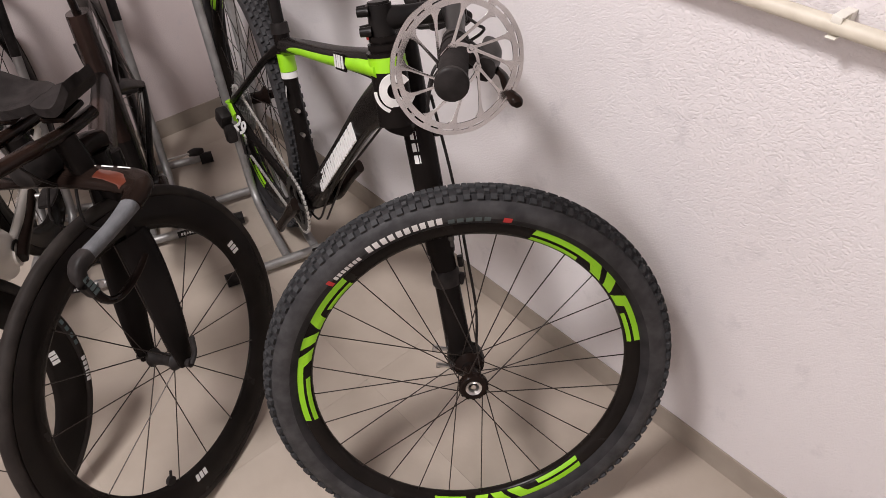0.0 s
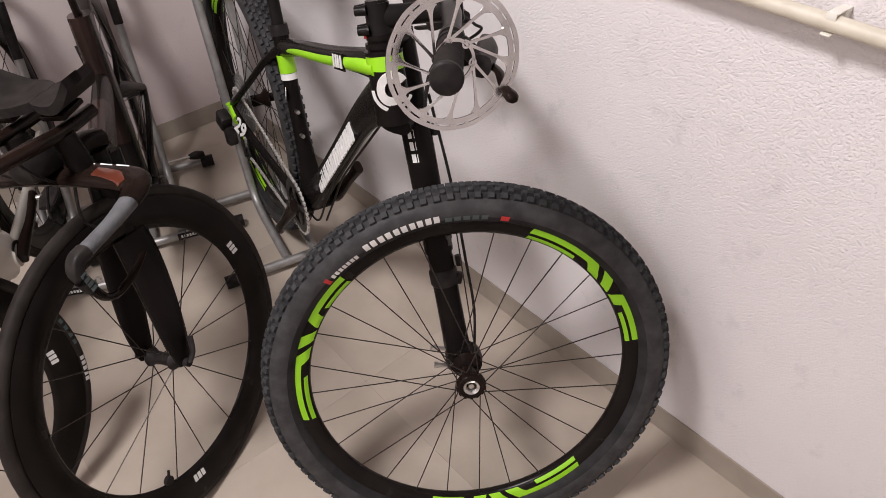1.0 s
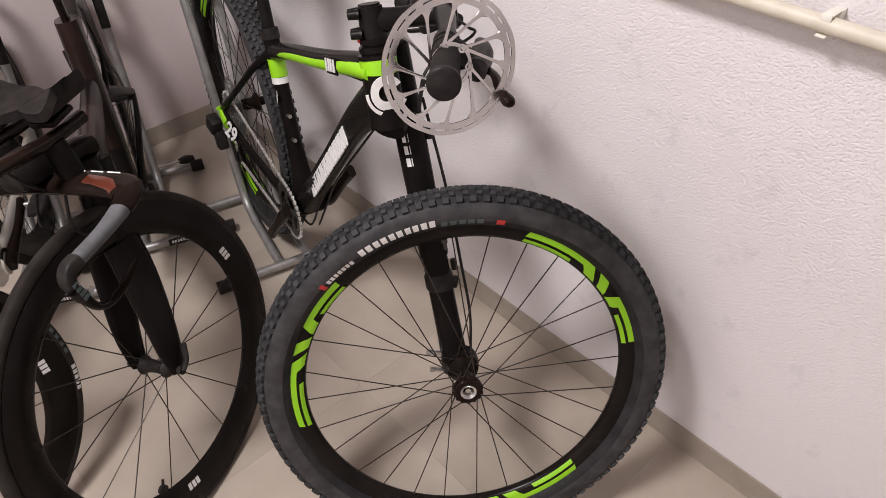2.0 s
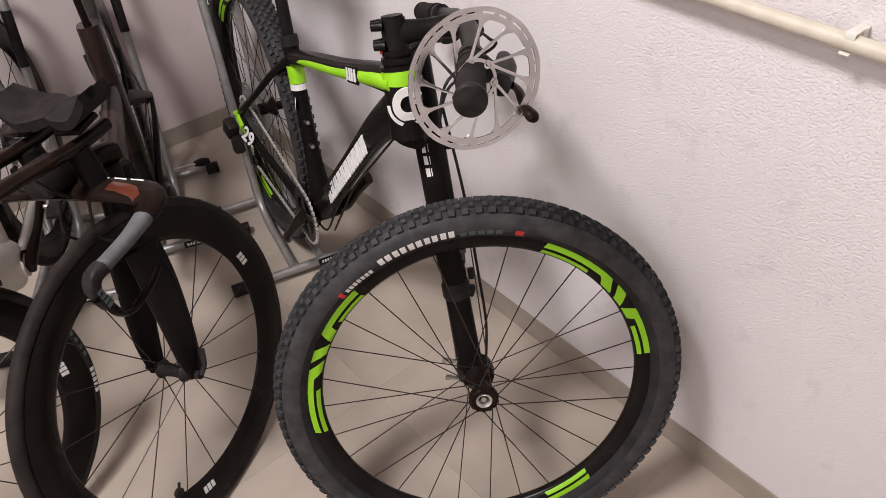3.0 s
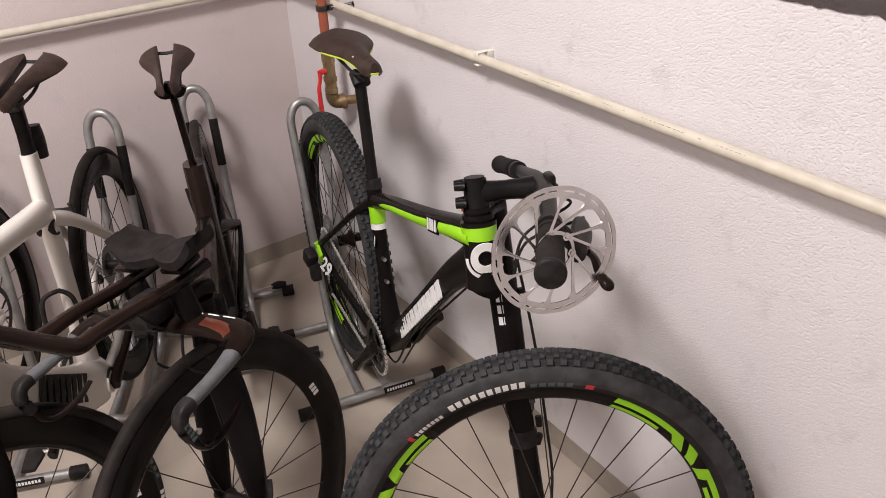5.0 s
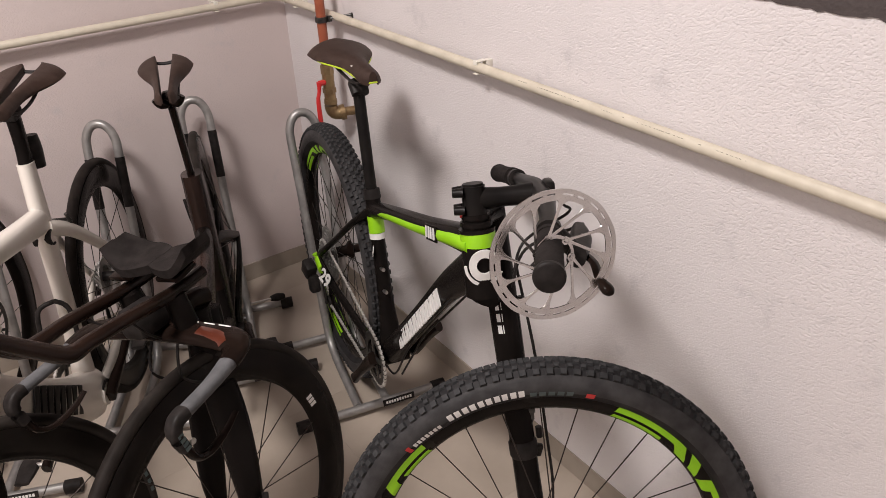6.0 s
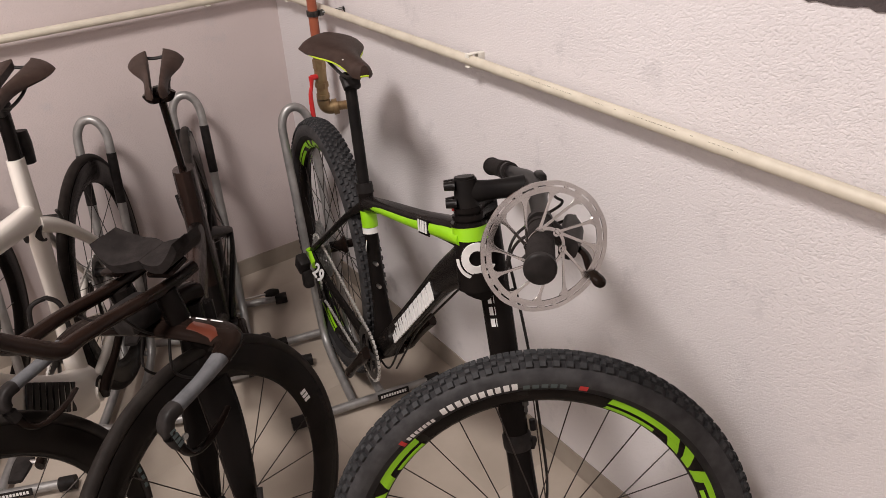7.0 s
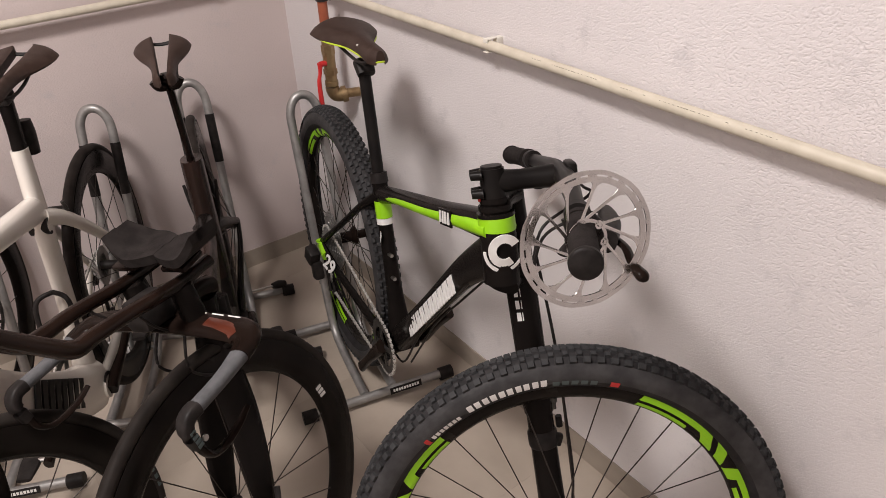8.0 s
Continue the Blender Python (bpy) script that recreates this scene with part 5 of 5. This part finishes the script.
        for lay in (0, 1):
            rows = []
            for i in range(nx + 1):
                row = []
                for j in range(ny + 1):
                    f, g2 = i / nx, j / ny
                    y = 0.034 + s * (0.0005 + 0.092 * g2)
                    x = 0.856 + 0.088 * f - 0.014 * (2 * g2 - 1) ** 2 * (1 if f > 0.5 else -1)
                    z = 0.838 + 0.045 * max(g2 - 0.55, 0) ** 1.6 * 2.6 + 0.006 * f + (0.016 if lay else 0)
                    row.append(bm.verts.new((x, y, z)))
                rows.append(row)
            cup.append(rows)
        for i in range(nx):
            for j in range(ny):
                for rows in cup:
                    bm.faces.new((rows[i][j], rows[i + 1][j], rows[i + 1][j + 1], rows[i][j + 1]))
        for i in range(nx):
            for j in (0, ny):
                bm.faces.new((cup[0][i][j], cup[0][i + 1][j], cup[1][i + 1][j], cup[1][i][j]))
        for j in range(ny):
            for i in (0, nx):
                bm.faces.new((cup[0][i][j], cup[0][i][j + 1], cup[1][i][j + 1], cup[1][i][j]))
        part("arm_pad", bm, PAD, t, "black foam arm pad", S)
        bm = box(B(), (0.05, 0.05, 0.010), pose(0.905, s * 0.055, 0.828), 0.003)
        part("pad_bracket", bm, CARBON_GLOSS, t, "black pad bracket", S)
    bm = B()
    for s in (-1, 1):
        sweep(bm, [(0.95, s * 0.03, 0.72), (0.985, s * 0.035, 0.66), (0.93, s * 0.03, 0.60), (0.86, s * 0.012, 0.62)], 0.0026, 8, 8)
        sweep(bm, [(1.02, s * 0.05, 0.815), (0.99, s * 0.03, 0.76), (0.94, s * 0.01, 0.70), (0.88, 0, 0.66)], 0.0024, 8, 8)
    part("cable", bm, BLACK_PLASTIC, t, "black cables behind the bar", S)
    bm = B()
    box(bm, (0.07, 0.05, 0.055), pose(0.965, 0, 0.775, 0, -12, 0), 0.012)
    part("front_bottle", bm, BLACK_PLASTIC, t, "black box between the bars", S)
    return t


time_trial_bike()
st2 = bike_stand(pose(-0.455, -0.282, 0, 0, 0, -108.5))
bm = B()
rod(bm, (-0.03, 0.04, 0.085), (-0.06, 0.128, 0.07), 0.004, 10)
kb = part("clamp_rod", bm, STEEL, st2, "thin bright rod")
bm = sweep(B(), [(-0.058, 0.122, 0.071), (-0.066, 0.145, 0.067), (-0.072, 0.168, 0.063)], [(0.010, 0.009), (0.017, 0.013), (0.010, 0.009)], 5, 14)
part("knob", bm, BLACK_PLASTIC, kb, "black oval knob")


# ---- the white road bike ----
def road_bike():
    M = bike_pose(-0.762, -0.288, -116.5, 0.0, 0.035, 1.0)
    t = thing("road_bike", M, "cream-white aero road bike with deep black wheels, in a stand", "bicycle", "bicycles")
    bb, ax, st = (0.415, 0.262), (0.0, ROAD_R), (0.286, 0.835)
    ht, hb = (0.83, 0.865), (0.872, 0.70)
    bm = B()
    sweep(bm, [(bb[0], 0, bb[1]), (0.362, 0, 0.47), (0.325, 0, 0.65), (st[0], 0, st[1])], [(0.026, 0.036), (0.016, 0.034), (0.017, 0.032), (0.0155, 0.026)], 6, 16, up=(1, 0, 0.2), sq=0.85)
    sweep(bm, [(0.30, 0, 0.705), (0.45, 0, 0.745), (0.65, 0, 0.798), (0.83, 0, 0.835)], [(0.016, 0.032), (0.020, 0.026), (0.021, 0.025), (0.022, 0.030)], 6, 16, sq=0.8)
    sweep(bm, [(bb[0] - 0.005, 0, bb[1] + 0.005), (0.55, 0, 0.365), (0.72, 0, 0.54), (0.86, 0, 0.715)], [(0.040, 0.062), (0.028, 0.062), (0.023, 0.054), (0.021, 0.05)], 6, 16, sq=0.7)
    sweep(bm, [(hb[0], 0, hb[1]), (ht[0], 0, ht[1])], [(0.024, 0.032)] * 2, 3, 16, up=(1, 0, 0.3), sq=0.9)
    sweep(bm, [(bb[0], -0.043, bb[1]), (bb[0], 0.043, bb[1])], 0.027, 1, 20)
    for s in (-1, 1):
        sweep(bm, [(bb[0] - 0.015, s * 0.028, bb[1]), (0.29, s * 0.034, bb[1] + 0.014), (0.1, s * 0.056, 0.315), (0, s * 0.064, ax[1])], [(0.013, 0.030), (0.010, 0.022), (0.009, 0.016), (0.006, 0.014)], 6, 12)
        sweep(bm, [(0.325, s * 0.010, 0.690), (0.24, s * 0.026, 0.632), (0.12, s * 0.048, 0.50), (0.0, s * 0.064, ax[1] + 0.005)], [(0.012, 0.020), (0.010, 0.017), (0.009, 0.014), (0.006, 0.011)], 7, 12)
    fr = part("frame", bm, WHITE_PAINT, t, "glossy cream-white aero frame")
    bm = lathe(B(), [(0.014, -0.0195), (0.0185, -0.0195), (0.0185, 0.0195), (0.014, 0.0195)], 24, radians(-100), radians(130))
    part("seat_node_mark", bm, BLACK_PLASTIC, fr, "black ring mark at the seat cluster", pose(0.332, 0, 0.672))
    bm = glyph_strokes(B(), (0.60, 0.0272, 0.424), (-0.70, 0, -0.66), (0, 1, 0), 4, 0.25, 0.066, 0.004, 0, 0.16, 0.40)
    part("frame_mark", bm, BLACK_PLASTIC, fr, "black down tube lettering as plain bars", smooth=False)
    bm = B()
    lathe(bm, [(0.029, 0.0415), (0.037, 0.0405), (0.037, 0.0425), (0.029, 0.0435)], 24, radians(60), radians(250))
    part("bb_mark", bm, BLACK_PLASTIC, fr, "black arc mark by the crank", pose(bb[0], 0, bb[1]))
    bm = sweep(B(), [(0.288, 0, 0.815), (0.272, 0, 0.87), (0.262, 0, 0.938)], [(0.0135, 0.025), (0.0125, 0.022), (0.014, 0.019)], 4, 14, up=(1, 0, 0.2), sq=0.85)
    part("seatpost", bm, BLACK_SATIN, t, "black aero seatpost")
    bm = sweep(B(), [(0.235, 0, 0.800), (0.226, 0, 0.842), (0.220, 0, 0.872)], [(0.016, 0.020), (0.0175, 0.022), (0.015, 0.018)], 4, 14, up=(1, 0, 0.2), sq=0.75)
    part("tail_light", bm, BLACK_PLASTIC, t, "black tail light behind the seatpost")
    bm = box(B(), (0.05, 0.03, 0.022), pose(0.262, 0, 0.939), 0.006)
    part("saddle_clamp", bm, BLACK_PLASTIC, t, "black saddle clamp")
    split_saddle(t, 0.072, 0.974, 0.275, -3, "dark brown split saddle", 0.080)
    road_drivetrain(t, bb, ax, 168)
    road_wheel(t, pose(ax[0], 0, ax[1]), False, 20, 0, (("rim", 60, 1),), 0.060)
    bm = B()
    box(bm, (0.02, 0.05, 0.014), pose(0.232, 0, 0.652, 0, 30, 0), 0.003)
    for s in (-1, 1):
        sweep(bm, [(0.232, s * 0.012, 0.652), (0.245, s * 0.03, 0.66), (0.252, s * 0.028, 0.685)], [(0.005, 0.005), (0.005, 0.005), (0.004, 0.004)], 4, 8)
    part("rear_brake", bm, DARK_STEEL, t, "dark rim brake")
    bm = B()
    sweep(bm, [(0.452, 0.0, 0.43), (0.448, 0.034, 0.435), (0.422, 0.034, 0.53), (0.40, 0.0, 0.545)], 0.0055, 8, 10)
    sweep(bm, [(0.452, 0.0, 0.43), (0.448, -0.034, 0.435), (0.422, -0.034, 0.53), (0.40, 0.0, 0.545)], 0.0055, 8, 10)
    part("bottle_cage", bm, BLACK_PLASTIC, t, "black bottle cage")
    S = steering((ht[0], 0, ht[1]), (hb[0], 0, hb[1]), -43)
    hub = (M @ S).inverted() @ Vector((-1.228, -1.186, 0.335))
    road_wheel(t, S @ Matrix.Translation(hub), True, 18, 0, (("tyre", 206, 1), ("rim", 192, 1)), 0.040)
    bm = B()
    sweep(bm, [(hb[0], 0, hb[1] + 0.02), (hb[0] + 0.014, 0, hb[1] - 0.04)], [(0.024, 0.034), (0.036, 0.032)], 3, 14, up=(1, 0, 0.3))
    for s in (-1, 1):
        sweep(bm, [(hb[0] + 0.012, s * 0.026, hb[1] - 0.035), (hb[0] + 0.035, s * 0.037, 0.52), (hub.x - 0.02, hub.y + s * 0.046, 0.40), (hub.x, hub.y + s * 0.048, hub.z)], [(0.011, 0.032), (0.010, 0.028), (0.008, 0.022), (0.008, 0.014)], 5, 12, up=(1, 0, 0.3))
    part("fork", bm, BLACK_SATIN, t, "black fork", S)
    return t


road_bike()
bike_stand(pose(-0.768, -0.288, 0, 0, 0, -118))


# ---- the rear of one more bike at the edge ----
def far_bike():
    M = bike_pose(-1.13, -0.315, -119.0, 0.0, 0.035, 1.0)
    t = thing("disc_brake_bike", M, "white disc-brake bike with deep black wheels, in a stand", "bicycle", "bicycles")
    ax, bb = (0.0, ROAD_R), (0.41, 0.27)
    bm = tri_frame(B(), bb, ax, (0.30, 0.72), (0.83, 0.74), (0.87, 0.62), (0.014, 0.03), (0.018, 0.022), (0.021, 0.045), (0.023, 0.032), (0.32, 0.62))
    fr = part("frame", bm, WHITE_PAINT, t, "white frame")
    road_wheel(t, pose(ax[0], 0, ax[1]), False, 20, 0, (), 0.062)
    bm = lathe(B(), [(0.066, 0.046), (0.080, 0.046), (0.080, 0.048), (0.066, 0.048)], 40)
    for k in range(8):
        a = k * math.pi / 4
        sweep(bm, [(0.022 * math.cos(a + 0.4), 0.047, 0.022 * math.sin(a + 0.4)), (0.068 * math.cos(a), 0.047, 0.068 * math.sin(a))], [(0.004, 0.0009)] * 2, 2, 6, up=(0, 1, 0))
    part("brake_rotor", bm, DARK_STEEL, t, "dark brake rotor", pose(ax[0], 0, ax[1]))
    bm = sweep(B(), [(0.10, 0.058, 0.335), (0.06, 0.060, 0.37), (0.045, 0.058, 0.41)], [(0.012, 0.014), (0.013, 0.016), (0.010, 0.010)], 4, 12, sq=0.8)
    part("brake_caliper", bm, BLACK_PLASTIC, t, "black brake caliper")
    bm = sweep(B(), [(0.06, 0.066, 0.40), (0.03, 0.072, 0.46), (0.09, 0.06, 0.50), (0.17, 0.05, 0.45)], 0.0026, 6, 8)
    part("brake_hose", bm, BLACK_PLASTIC, t, "black brake hose")
    return t


far_bike()
bike_stand(pose(-1.13, -0.315, 0, 0, 0, -114))


floor_tiles()
